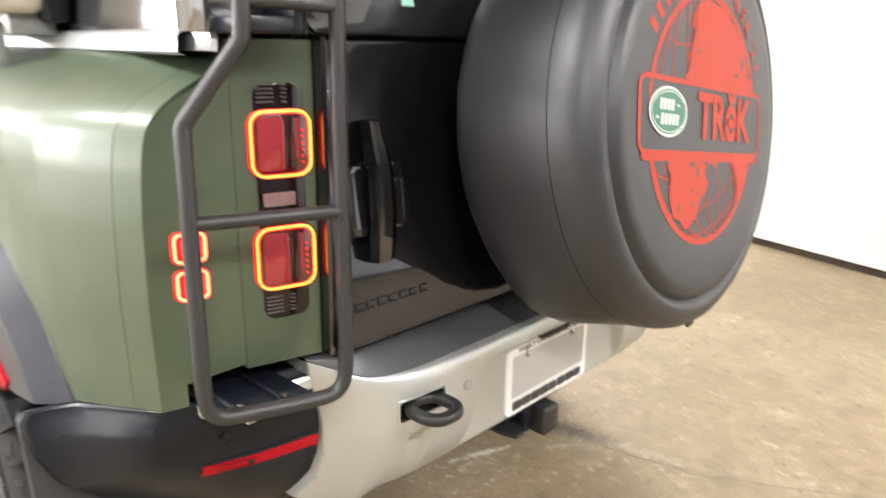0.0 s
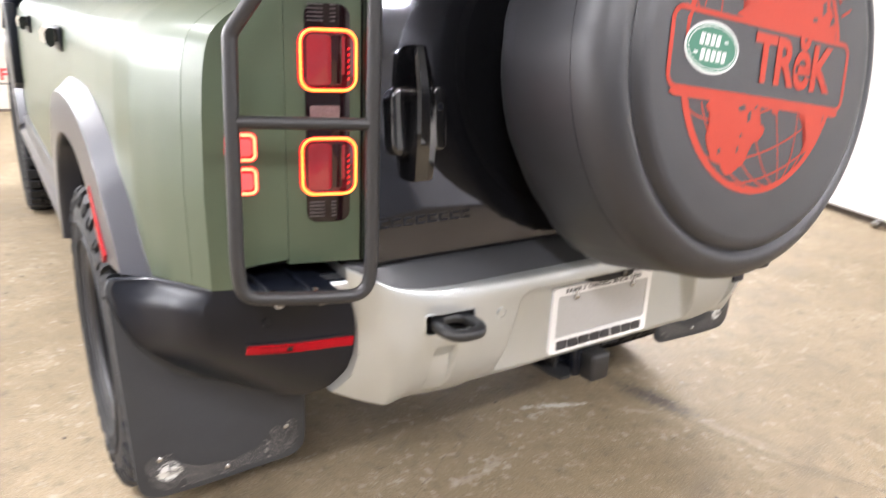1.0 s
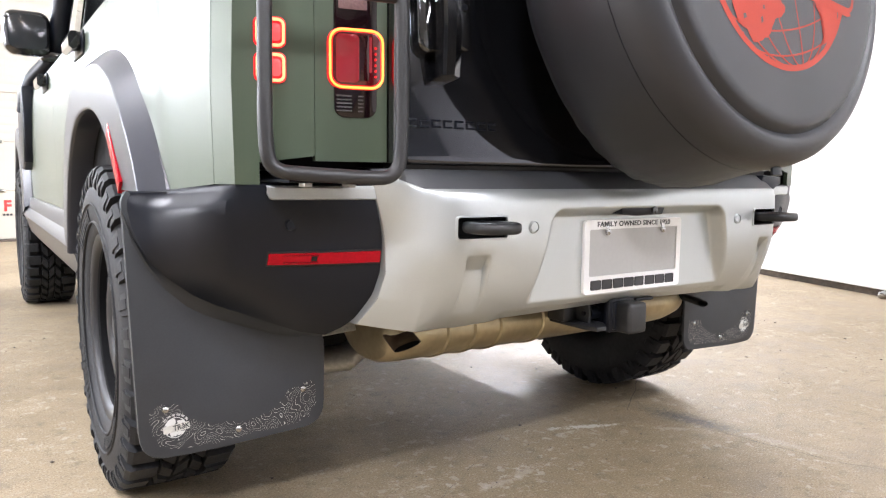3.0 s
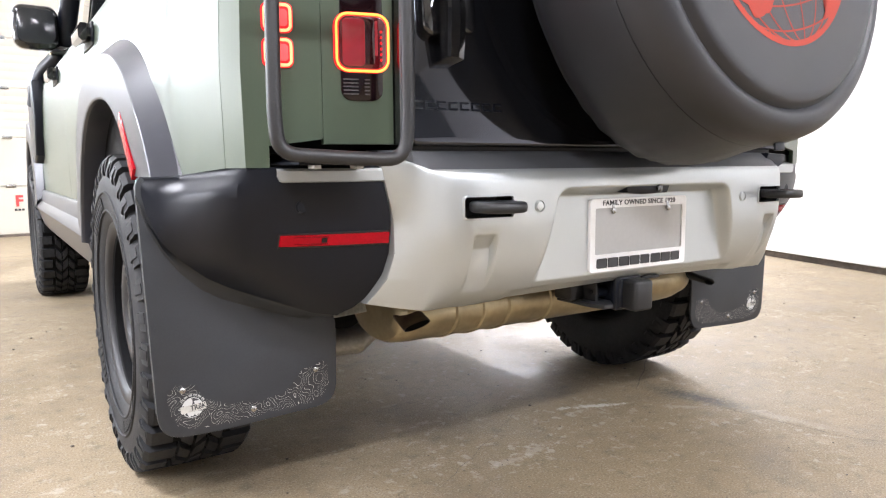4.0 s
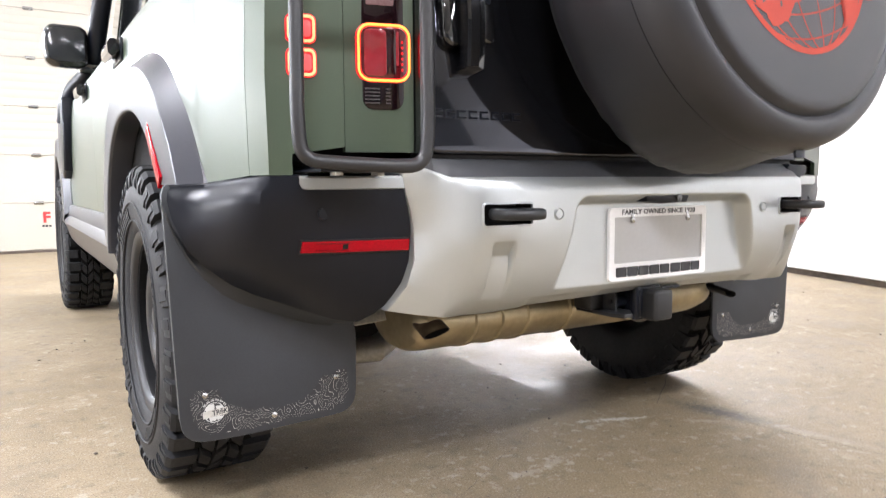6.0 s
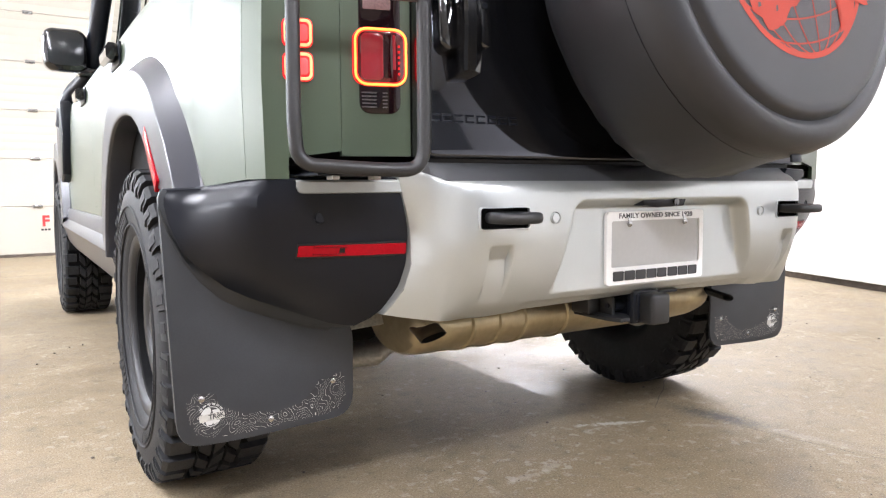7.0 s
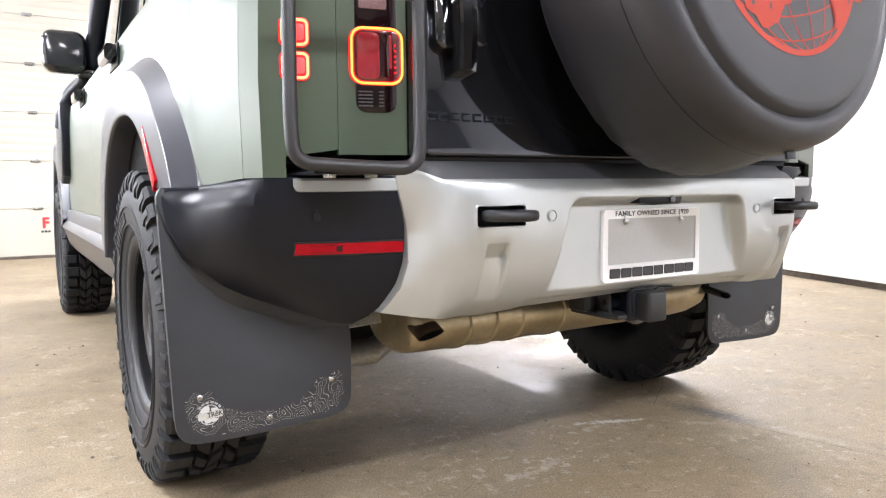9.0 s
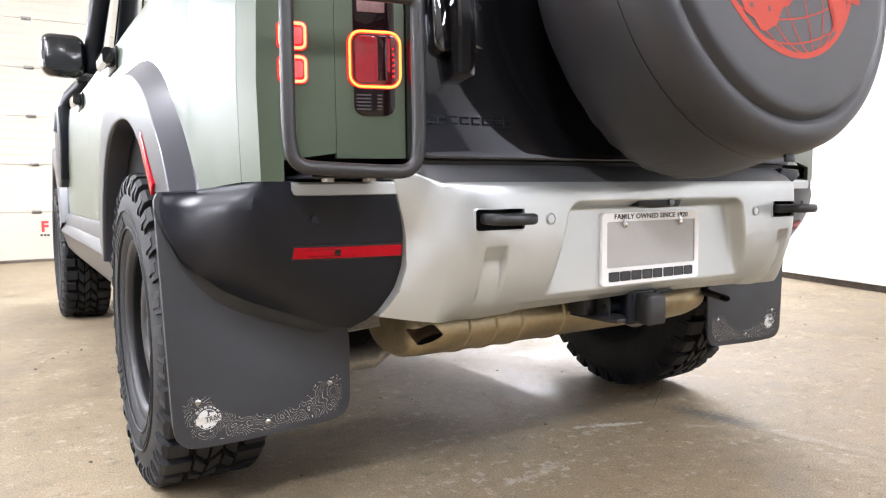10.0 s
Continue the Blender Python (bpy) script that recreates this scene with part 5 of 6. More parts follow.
rbox(bm, (0.095, 0.05, 0.51), (0.115, 0.10, 0.53), 0.004)
part("chain_bracket", bm, BLACK_PLASTIC, hitch)
bm = bmesh.new()
lathe(bm, [(-0.02, 0.015), (0.008, 0.015), (0.010, 0.013), (0.010, 0.0)], (-0.041, 0.075, 0.482), "x", 18)
lathe(bm, [(-0.03, 0.006), (0.0, 0.006)], (-0.045, 0.075, 0.482), "x", 12)
part("hitch_pin", bm, BLACK_PLASTIC, hitch)

exhaust = empty("exhaust", "", "")
exhaust.parent = car
tagged(exhaust, "heat-tinted steel exhaust silencer under the bumper")
rows = []
PROF = [(-0.509, 0.30), (-0.507, 0.66), (-0.500, 0.87), (-0.486, 0.97), (-0.455, 1.0)]
for q in (-0.36, -0.285, -0.21, -0.08):
    PROF += [(q - 0.006, 1.0), (q - 0.003, 1.045), (q + 0.003, 1.045), (q + 0.006, 1.0)]
PROF += [(0.36, 1.0), (0.42, 0.96), (0.47, 0.84), (0.50, 0.6), (0.51, 0.2)]
for x, k in PROF:
    rows.append([(x, 0.335 + 0.135 * k * math.cos(2 * math.pi * j / 40), 0.445 + 0.075 * k * math.sin(2 * math.pi * j / 40)) for j in range(40)])
bm = bmesh.new()
vs = add_grid(bm, rows, loop=True)
bm.faces.new(vs[0])
bm.faces.new(vs[-1][::-1])
silencer = part("silencer", bm, EXHAUST, exhaust)
tip = bmesh.new()
path = fillet([(-0.455, 0.36, 0.457), (-0.472, 0.26, 0.455), (-0.489, 0.166, 0.438)], 0.05, 5)
tube(tip, path, 0.030, 24, cap=False)
tube(tip, path, 0.0282, 24, cap=False)


def squash(bm):
    """Flattens the outlet to a slanting oval."""
    for v in bm.verts:
        k = smooth((0.30 - v.co.y) / 0.09)
        c = table([(0.15, 0.437), (0.26, 0.455), (0.36, 0.457)], v.co.y)
        v.co.z = lerp(v.co.z, c + (v.co.z - c) * 0.34 + 0.28 * (v.co.x + 0.490), k)


squash(tip)
part("tail_pipe", tip, TIP, exhaust, "burnt brown tail pipe")
bm = bmesh.new()
tube(bm, [Vector(p) for p in path[:-1]] + [Vector(path[-1]) + Vector((0.0003, 0.0015, 0.0003))], 0.0276, 24, cap=False)
tube(bm, path[:-1], 0.0278, 24)
squash(bm)
part("pipe_soot", bm, SOOT, exhaust)
tip = bmesh.new()
tube(tip, path, 0.030, 24, cap=False)
tube(tip, path, 0.0282, 24, cap=False)
squash(tip)
bmesh.ops.scale(tip, vec=(-1, 1, 1), verts=tip.verts)
part("tail_pipe", tip, SOOT, exhaust, "dark sooty tail pipe")
bm = bmesh.new()
tube(bm, [Vector(p) for p in path[:-1]] + [Vector(path[-1]) + Vector((0.0003, 0.0015, 0.0003))], 0.0276, 24, cap=False)
tube(bm, path[:-1], 0.0278, 24)
squash(bm)
bmesh.ops.scale(bm, vec=(-1, 1, 1), verts=bm.verts)
part("pipe_soot", bm, SOOT, exhaust)
# heat shield and suspension arm beside the silencer
rows = []
for k in range(9):
    t = k / 8
    rows.append([(lerp(x, x + 0.06, t), 0.352 + 0.05 * t + 0.03 * (u - 0.5) ** 2, 0.436 + 0.004 * u + 0.055 * math.sin(1.5 * t) * (0.35 + 0.65 * u)) for x, u in ((-0.67, 0.0), (-0.63, 0.3), (-0.59, 0.55), (-0.55, 0.8), (-0.51, 1.0))])
part("heat_shield", thick(grid(rows), 0.003), HEAT, car, "bright embossed heat shield", angle=60)
rows = []
for x, y, z, w, h in ((-0.80, 0.80, 0.36, 0.03, 0.03), (-0.66, 0.66, 0.338, 0.05, 0.03), (-0.56, 0.56, 0.328, 0.055, 0.032), (-0.47, 0.50, 0.338, 0.05, 0.032), (-0.38, 0.50, 0.39, 0.03, 0.03)):
    rows.append([(x, y + w * math.cos(2 * math.pi * j / 16), z + h * math.sin(2 * math.pi * j / 16)) for j in range(16)])
for s in (-1, 1):
    bm = bmesh.new()
    vs = add_grid(bm, [[(-s * p[0], p[1], p[2]) for p in r] for r in rows], loop=True)
    bm.faces.new(vs[0])
    bm.faces.new(vs[-1][::-1])
    part("suspension_arm", bm, ALLOY, car, "cast alloy suspension arm")
    bm = bmesh.new()
    path = [(s * 0.60 + 0.055 * math.cos(k * 0.42), AXLE_R - 0.05 + 0.055 * math.sin(k * 0.42), 0.36 + k * 0.0022) for k in range(110)]
    tube(bm, path, 0.008, 8)
    part("coil_spring", bm, STEEL, car)
    bm = bmesh.new()
    lathe(bm, [(-0.12, 0.05), (-0.12, 0.15), (0.0, 0.16), (0.02, 0.06)], (s * 0.80, AXLE_R, HUB_Z), "x", 28)
    lathe(bm, [(-0.2, 0.03), (0.2, 0.03)], (s * 0.55, AXLE_R, HUB_Z), "x", 12)
    part("brake_hub", bm, DARK, car)

# ---- mud flaps ----
OUT = fillet([(-0.995, 0.318, 0.760), (-1.004, 0.318, 0.745), (-0.992, 0.318, 0.42), (-0.985, 0.318, 0.246), (-0.86, 0.318, 0.243), (-0.61, 0.318, 0.254), (-0.607, 0.318, 0.47), (-0.70, 0.318, 0.52), (-0.93, 0.318, 0.72)], 0.05, 6)


def flap_outline(s):
    return [(-s * p.x, p.z) for p in OUT]


for s in (-1, 1):
    bm = slab(bmesh.new(), flap_outline(s), 0.316, 0.324, "y", 0.002)
    flap = part("mud_flap", bm, FLAP, car, "black mud flap with printed contour lines")
    # turned rim that joins the flap to the arch
    rows = []
    for (bx, by, bz) in LOW[3:]:
        rows.append([(-s * (bx + 0.004), by + 0.004, bz + 0.012), (-s * (bx - 0.004), by + 0.02, bz - 0.006), (-s * (bx - 0.008), 0.312, bz - 0.020), (-s * (bx - 0.008), 0.318, bz - 0.03)])
    part("flap_collar", grid(rows), FLAP, flap, angle=60)
    rows = []
    for z in (0.30, 0.45, 0.6, 0.70, 0.74, 0.757):
        xx = table([(0.246, 0.985), (0.42, 0.992), (0.745, 1.004), (0.76, 0.996)], z)
        rows.append([(s * (xx - 0.002), 0.318, z), (s * (xx + 0.001), 0.326, z), (s * (xx - 0.004), 0.345, z), (s * (xx - 0.03), 0.36, z)])
    part("flap_edge", grid(rows), FLAP, flap)
    # printed band: along the bottom, rising to the inner bolt
    top = [(-0.967, 0.338), (-0.950, 0.354), (-0.910, 0.346), (-0.900, 0.318), (-0.868, 0.304), (-0.83, 0.294), (-0.775, 0.290), (-0.735, 0.300), (-0.702, 0.322), (-0.690, 0.344), (-0.632, 0.350)]
    low = [(-0.968, 0.325), (-0.962, 0.295), (-0.950, 0.272), (-0.925, 0.260), (-0.882, 0.257), (-0.834, 0.258), (-0.775, 0.261), (-0.717, 0.264), (-0.675, 0.266), (-0.645, 0.274), (-0.628, 0.300)]
    def bandpt(tab, f):
        i = min(int(f * 10), 9)
        a, b = tab[i], tab[i + 1]
        t = f * 10 - i
        return lerp(a[0], b[0], t), lerp(a[1], b[1], t)
    rows = []
    for k in range(61):
        f = k / 60
        (xa, za), (xb, zb) = bandpt(top, f), bandpt(low, f)
        j1 = 0.008 * noise.noise((f * 22, 1.0, s)) + 0.004 * noise.noise((f * 60, 3.0, s))
        j2 = 0.006 * noise.noise((f * 22, 9.0, s)) + 0.003 * noise.noise((f * 60, 7.0, s))
        rows.append([(-s * xa, 0.3155, za + j1), (-s * lerp(xa, xb, 0.5), 0.3155, lerp(za, zb, 0.5)), (-s * xb, 0.3155, zb + j2)])
    part("contour_print", grid(rows), CONTOUR, flap, "pale printed contour lines")
    for bx, bz in ((0.658, 0.337), (0.798, 0.276), (0.938, 0.3405)):
        bm = bmesh.new()
        lathe(bm, [(0.0, 0.0062), (-0.001, 0.0062), (-0.003, 0.0035), (-0.0032, 0.0018), (-0.0015, 0.0012), (-0.0015, 0.0)], (s * bx, 0.3152, bz), "y", 16)
        part("bolt", bm, STEEL, flap, "small bright bolt")
    # round emblem
    ex, ez = s * 0.921, 0.303
    bm = bmesh.new()
    disc_y(bm, ex, 0.3152, ez, 0.0205, 0.0004, 32, 0.0002)
    emblem = part("emblem", bm, INK, flap, "round pale globe emblem")
    bm = bmesh.new()
    for ox, oz, w, h, seed in ((-0.008, 0.010, 0.010, 0.008, 1), (-0.004, -0.011, 0.007, 0.008, 4), (0.011, 0.009, 0.007, 0.006, 7), (0.009, -0.012, 0.006, 0.005, 9), (-0.015, -0.004, 0.004, 0.006, 12)):
        ring = []
        for i in range(18):
            a = 2 * math.pi * i / 18
            r = 1 + 0.55 * noise.noise((math.cos(a) * 1.6, math.sin(a) * 1.6, seed))
            u, v = ox + w * r * math.cos(a), oz + h * r * math.sin(a)
            k = min(1.0, 0.0198 / math.hypot(u, v))
            ring.append(bm.verts.new((ex + u * k, 0.31475, ez + v * k)))
        bm.faces.new(ring)
    part("land_print", bm, WHITE_PRINT, emblem)
    bm = bmesh.new()
    add_grid(bm, [[(ex + r * math.cos(2 * math.pi * i / 40), 0.3146, ez + r * math.sin(2 * math.pi * i / 40)) for i in range(40)] for r in (0.0192, 0.0205)], loop=True)
    part("globe_rim", bm, WHITE_PRINT, emblem)
    bm = bmesh.new()
    for i in range(24):
        a0, a1 = radians(28 + i * 5.2), radians(28 + i * 5.2 + 3)
        if i % 4 == 3:
            continue
        pts = [(0.0235, a0), (0.0235, a1), (0.0275, a1), (0.0275, a0)]
        bm.faces.new([bm.verts.new((ex + r * math.cos(a), 0.3148, ez + r * math.sin(a))) for r, a in pts])
    part("print_bar", bm, WHITE_PRINT, emblem)
    m = Matrix.Translation((ex, 0.3141, ez - 0.001)) @ Matrix.Rotation(radians(-5), 4, "Y")
    bm = slab(bmesh.new(), round_rect(0.002, 0, 0.05, 0.0145, 0.003), -0.0002, 0.0002, "y")
    bmesh.ops.transform(bm, matrix=m, verts=bm.verts)
    part("emblem_band", bm, PALE_PRINT, emblem)
    bm = letters("TRĕK", 0.0145, 0.0001, 0.95, 0.0004)
    bmesh.ops.transform(bm, matrix=m @ Matrix.Translation((0.011, -0.0005, 0)) @ Matrix.Diagonal((0.9, 1, 1, 1)), verts=bm.verts)
    part("lettering", bm, INK, emblem)

# ---- wheels ----
TW, TR = 0.128, 0.405      # half width and radius of a tyre
rnd = random.Random(21)


def tyre_bm():
    bm = bmesh.new()
    prof = [(-0.098, 0.222), (-0.112, 0.232), (-0.122, 0.25), (-0.130, 0.285), (-0.132, 0.32), (-0.127, 0.352), (-0.118, 0.374), (-0.108, 0.383), (-0.07, 0.387), (0.0, 0.389), (0.07, 0.387), (0.108, 0.383), (0.118, 0.374), (0.127, 0.352), (0.132, 0.32), (0.130, 0.285), (0.122, 0.25), (0.112, 0.232), (0.098, 0.222)]
    lathe_open(bm, prof, 96)
    # raised rings and worn letter blocks on the outer wall
    for r0, r1, x in ((0.262, 0.266, 0.1285), (0.3085, 0.312, 0.1338)):
        lathe_open(bm, [(-x + 0.002, r0 - 0.002), (-x - 0.0015, r0), (-x - 0.0015, r1), (-x + 0.002, r1 + 0.002)], 96)
    carcass = bm
    bm = bmesh.new()
    for base, cnt, step in ((20, 9, 4.6), (110, 8, 4.4), (200, 9, 4.6), (290, 8, 4.4)):
        for k in range(cnt):
            a = radians(base + k * step)
            da = radians(1.5)
            block(bm, [(-0.1285, 0.272, a - da), (-0.1285, 0.272, a + da), (-0.1325, 0.300, a + da), (-0.1325, 0.300, a - da)], 0.0022)
    # shoulder lugs
    n = 34
    for side in (-1, 1):
        for k in range(n):
            a = 2 * math.pi * k / n
            w = 2 * math.pi / n
            a0, a1 = a + 0.12 * w, a + (0.78 if k % 2 else 0.72) * w
            d = 0.010 if k % 2 else 0.0
            loop = [(side * 0.126, 0.350 - d), (side * 0.1285, 0.372 - d * 0.3), (side * 0.122, 0.395), (side * 0.112, 0.4035), (side * (0.066 - 0.012 * (k % 2)), TR), (side * (0.062 - 0.012 * (k % 2)), 0.388), (side * 0.108, 0.384), (side * 0.120, 0.360)]
            lug(bm, loop, a0, a1, side, 0.10 * w)
            # raised biter on the shoulder
            b0 = a + (0.30 if k % 2 else 0.18) * w
            loop = [(side * 0.126, 0.348), (side * 0.1322, 0.356), (side * 0.1316, 0.374 - d * 0.4), (side * 0.124, 0.392), (side * 0.118, 0.388), (side * 0.120, 0.36)]
            lug(bm, loop, b0, b0 + 0.30 * w, side, 0.10 * w)
    # centre blocks, in a woven pattern
    for k in range(n):
        a = 2 * math.pi * k / n
        w = 2 * math.pi / n
        for x0, x1, sh, lean, ln in ((-0.048, -0.018, 0.05, 0.5, 0.70), (-0.013, 0.014, 0.45, -0.5, 0.70), (0.019, 0.048, 0.0, 0.5, 0.70)):
            b0 = a + sh * w
            pts = [(x0, b0), (x0, b0 + ln * w), (x1 - 0.006, b0 + (ln + lean * 0.8) * w), (x1, b0 + (ln + lean) * w - 0.1 * w), (x1, b0 + lean * w), (x0 + 0.006, b0 + 0.16 * w * (1 if lean > 0 else -1))]
            lo = [bm.verts.new((x, 0.387 * math.cos(t), 0.387 * math.sin(t))) for x, t in pts]
            mx, mt = sum(p[0] for p in pts) / 6, sum(p[1] for p in pts) / 6
            hi = [bm.verts.new((mx + (x - mx) * 0.93, TR * math.cos(mt + (t - mt) * 0.93), TR * math.sin(mt + (t - mt) * 0.93))) for x, t in pts]
            bm.faces.new(hi)
            for i in range(6):
                bm.faces.new((lo[i], lo[(i + 1) % 6], hi[(i + 1) % 6], hi[i]))
    return carcass, bm


def lathe_open(bm, prof, seg):
    add_grid(bm, [[(x, r * math.cos(2 * math.pi * j / seg), r * math.sin(2 * math.pi * j / seg)) for j in range(seg)] for x, r in prof], loop=True)


def block(bm, corners, h):
    lo = [bm.verts.new((x, r * math.cos(a), r * math.sin(a))) for x, r, a in corners]
    hi = [bm.verts.new((x - h, r * math.cos(a), r * math.sin(a))) for x, r, a in corners]
    bm.faces.new(hi)
    for i in range(4):
        bm.faces.new((lo[i], lo[(i + 1) % 4], hi[(i + 1) % 4], hi[i]))


def lug(bm, loop, a0, a1, side, lean):
    rings = []
    for t in (0.0, 1.0):
        a = lerp(a0, a1, t)
        rings.append([bm.verts.new((x, r * math.cos(a + (r - 0.36) * 1.5 * lean), r * math.sin(a + (r - 0.36) * 1.5 * lean))) for x, r in loop])
    k = len(loop)
    for i in range(k):
        bm.faces.new((rings[0][i], rings[0][(i + 1) % k], rings[1][(i + 1) % k], rings[1][i]))
    bm.faces.new(rings[0])
    bm.faces.new(rings[1][::-1])


def wheel_bm():
    """Pressed steel wheel: rolled rim, deep well, dished centre with round holes."""
    bm = bmesh.new()
    lathe_open(bm, [(0.10, 0.222), (0.105, 0.236), (0.10, 0.222), (0.08, 0.205), (0.0, 0.19), (-0.05, 0.196), (-0.085, 0.208), (-0.098, 0.215), (-0.104, 0.226), (-0.108, 0.238), (-0.113, 0.238), (-0.114, 0.228), (-0.107, 0.214), (-0.098, 0.208)], 72)
    lathe_open(bm, [(-0.058, 0.186), (-0.072, 0.172), (-0.084, 0.150), (-0.088, 0.128), (-0.082, 0.105), (-0.066, 0.088), (-0.058, 0.075), (-0.058, 0.045), (-0.075, 0.041), (-0.088, 0.036), (-0.090, 0.0)], 72)
    return bm


wheel = part("wheel", wheel_bm(), RIM, car, "dark grey steel wheel", angle=40)
carcass_bm, tread_bm = tyre_bm()
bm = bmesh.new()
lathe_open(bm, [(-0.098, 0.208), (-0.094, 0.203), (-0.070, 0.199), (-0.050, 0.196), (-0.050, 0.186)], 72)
part("rim_well", bm, RECESS_BLACK, wheel, "black rim well")
tyre = part("tyre", carcass_bm, RUBBER, wheel, "chunky all-terrain tyre", angle=30)
tagged(part("tread", tread_bm, RUBBER, tyre, "", 30), "chunky tread blocks", kind="stuff")
# sheet under the blocks, same rubber darkened to hold the groove shade
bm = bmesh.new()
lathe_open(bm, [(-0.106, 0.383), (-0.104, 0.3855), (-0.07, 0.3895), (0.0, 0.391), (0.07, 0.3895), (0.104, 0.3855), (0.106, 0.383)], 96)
part("tread_base", bm, RECESS_BLACK, tyre, "tread base, darkened for the shade in its grooves")
# no openings cut: flat ovals carry the holes' shade as near-black colour
for k in range(12):
    a = 2 * math.pi * k / 12
    bm = bmesh.new()
    r0 = 0.150
    pts = []
    for j in range(14):
        b = 2 * math.pi * j / 14
        u, v = 0.013 * math.cos(b), 0.010 * math.sin(b)
        r = r0 + v
        x = table([(0.128, -0.0895), (0.150, -0.0855), (0.172, -0.0735)], r)
        pts.append(bm.verts.new((x, r * math.cos(a) - u * math.sin(a), r * math.sin(a) + u * math.cos(a))))
    bm.faces.new(pts)
    part("vent_hole", bm, SEAM, wheel)
for k in range(5):
    a = 2 * math.pi * k / 5 + 0.3
    bm = bmesh.new()
    lathe(bm, [(0.0, 0.012), (-0.014, 0.011), (-0.02, 0.007), (-0.021, 0.0)], (-0.058, 0.06 * math.cos(a), 0.06 * math.sin(a)), "x", 6)
    part("wheel_nut", bm, STEEL, wheel)
wheel.matrix_basis = pose(-0.85, AXLE_R, HUB_Z, 20)
for s, ax, spin in ((1, AXLE_R, 50), (-1, AXLE_F, 75), (1, AXLE_F, 5)):
    m = pose(s * 0.85, ax, HUB_Z, spin, 0, 0 if s < 0 else 180)
    copy_thing(wheel, m)

# ---- spare wheel cover ----
CX, CZ, LEAN_C = 0.003, 1.184, -7.2
bm = bmesh.new()
lathe(bm, [(-0.02, 0.29), (-0.022, 0.34), (-0.03, 0.368), (-0.05, 0.380), (-0.09, 0.386), (-0.15, 0.389), (-0.20, 0.390), (-0.228, 0.3902), (-0.2322, 0.3902), (-0.2330, 0.3868), (-0.2338, 0.3902), (-0.238, 0.3902), (-0.262, 0.389), (-0.280, 0.3845), (-0.295, 0.374), (-0.3045, 0.360), (-0.3085, 0.348), (-0.3075, 0.340), (-0.302, 0.3345), (-0.300, 0.331), (-0.303, 0.3275), (-0.311, 0.323), (-0.3155, 0.316), (-0.3175, 0.302), (-0.3185, 0.22), (-0.319, 0.0)], (CX, 0.0, CZ), "y", 144)
for v in bm.verts:   # soft vinyl: slight sag and puckers towards the back edge
    dx, dz = v.co.x - CX, v.co.z - CZ
    r = math.hypot(dx, dz)
    if r > 0.345 and v.co.y > -0.22:
        a = math.atan2(dz, dx)
        k = smooth((v.co.y + 0.22) / 0.18)
        low_side = smooth((-dz / r - 0.55) / 0.4)
        e = 0.0025 * noise.noise((a * 7, v.co.y * 18, 2)) * k + low_side * k * (0.006 * noise.noise((a * 26, v.co.y * 14, 5)) + 0.022)
        v.co.x += dx / r * e
        v.co.z += dz / r * e
cover = part("spare_wheel_cover", bm, COVER, car, "black vinyl spare wheel cover with an orange globe emblem", angle=50)
bm = bmesh.new()
lathe(bm, [(-0.02, 0.34), (0.0, 0.33), (0.02, 0.10), (0.05, 0.09)], (CX, -0.002, CZ), "y", 48)
part("wheel_mount", bm, DARK, cover)
bm = bmesh.new()
rbox(bm, (CX + 0.005, -0.268, CZ - 0.402), (CX + 0.035, -0.262, CZ - 0.384), 0.002)
part("cover_strap", bm, BLACK_PLASTIC, cover)
bm = bmesh.new()
slab(bm, [(0.50, 0.772), (0.56, 0.762), (0.60, 0.782), (0.595, 0.80), (0.52, 0.803)], 0.02, 0.09, "y", 0.004)
part("bump_stop", bm, BLACK_PLASTIC, car)
cover.matrix_basis = Matrix.Translation((CX, -0.15, CZ)) @ Matrix.Rotation(radians(LEAN_C), 4, "X") @ Matrix.Translation((-CX, 0.15, -CZ))

FACE = -0.3195
EX, EZ, ER, TILT_E = -0.014, 1.185, 0.218, radians(6.5)


def face_pt(u, v, lift=0.0):
    """A point of the emblem: u along the plate, v up, both in metres, on the cover's face."""
    c, s_ = math.cos(TILT_E), math.sin(TILT_E)
    x, z = EX + u * c + v * s_, EZ - u * s_ + v * c
    r = math.hypot(x - CX, z - CZ)
    return (x, FACE - lift + (0.001 if r < 0.22 else table([(0.22, 0.001), (0.32, 0.0035), (0.336, 0.006)], r)), z)


def printed(name, polys, material, parent, lift=0.0008, label=""):
    bm = bmesh.new()
    for poly in polys:
        bm.faces.new([bm.verts.new(face_pt(u, v, lift)) for u, v in poly])
    bmesh.ops.triangulate(bm, faces=bm.faces[:])
    return part(name, bm, material, parent, label)


def band(points, w):
    """Quads of a line of width w."""
    out = []
    for (a, b), (c, d) in zip(points, points[1:]):
        l = math.hypot(c - a, d - b) or 1
        nx, nz = -(d - b) / l * w / 2, (c - a) / l * w / 2
        out.append([(a + nx, b + nz), (c + nx, d + nz), (c - nx, d - nz), (a - nx, b - nz)])
    return out


def outside_plate(p):
    return p[1] > 0.062 or p[1] < -0.062


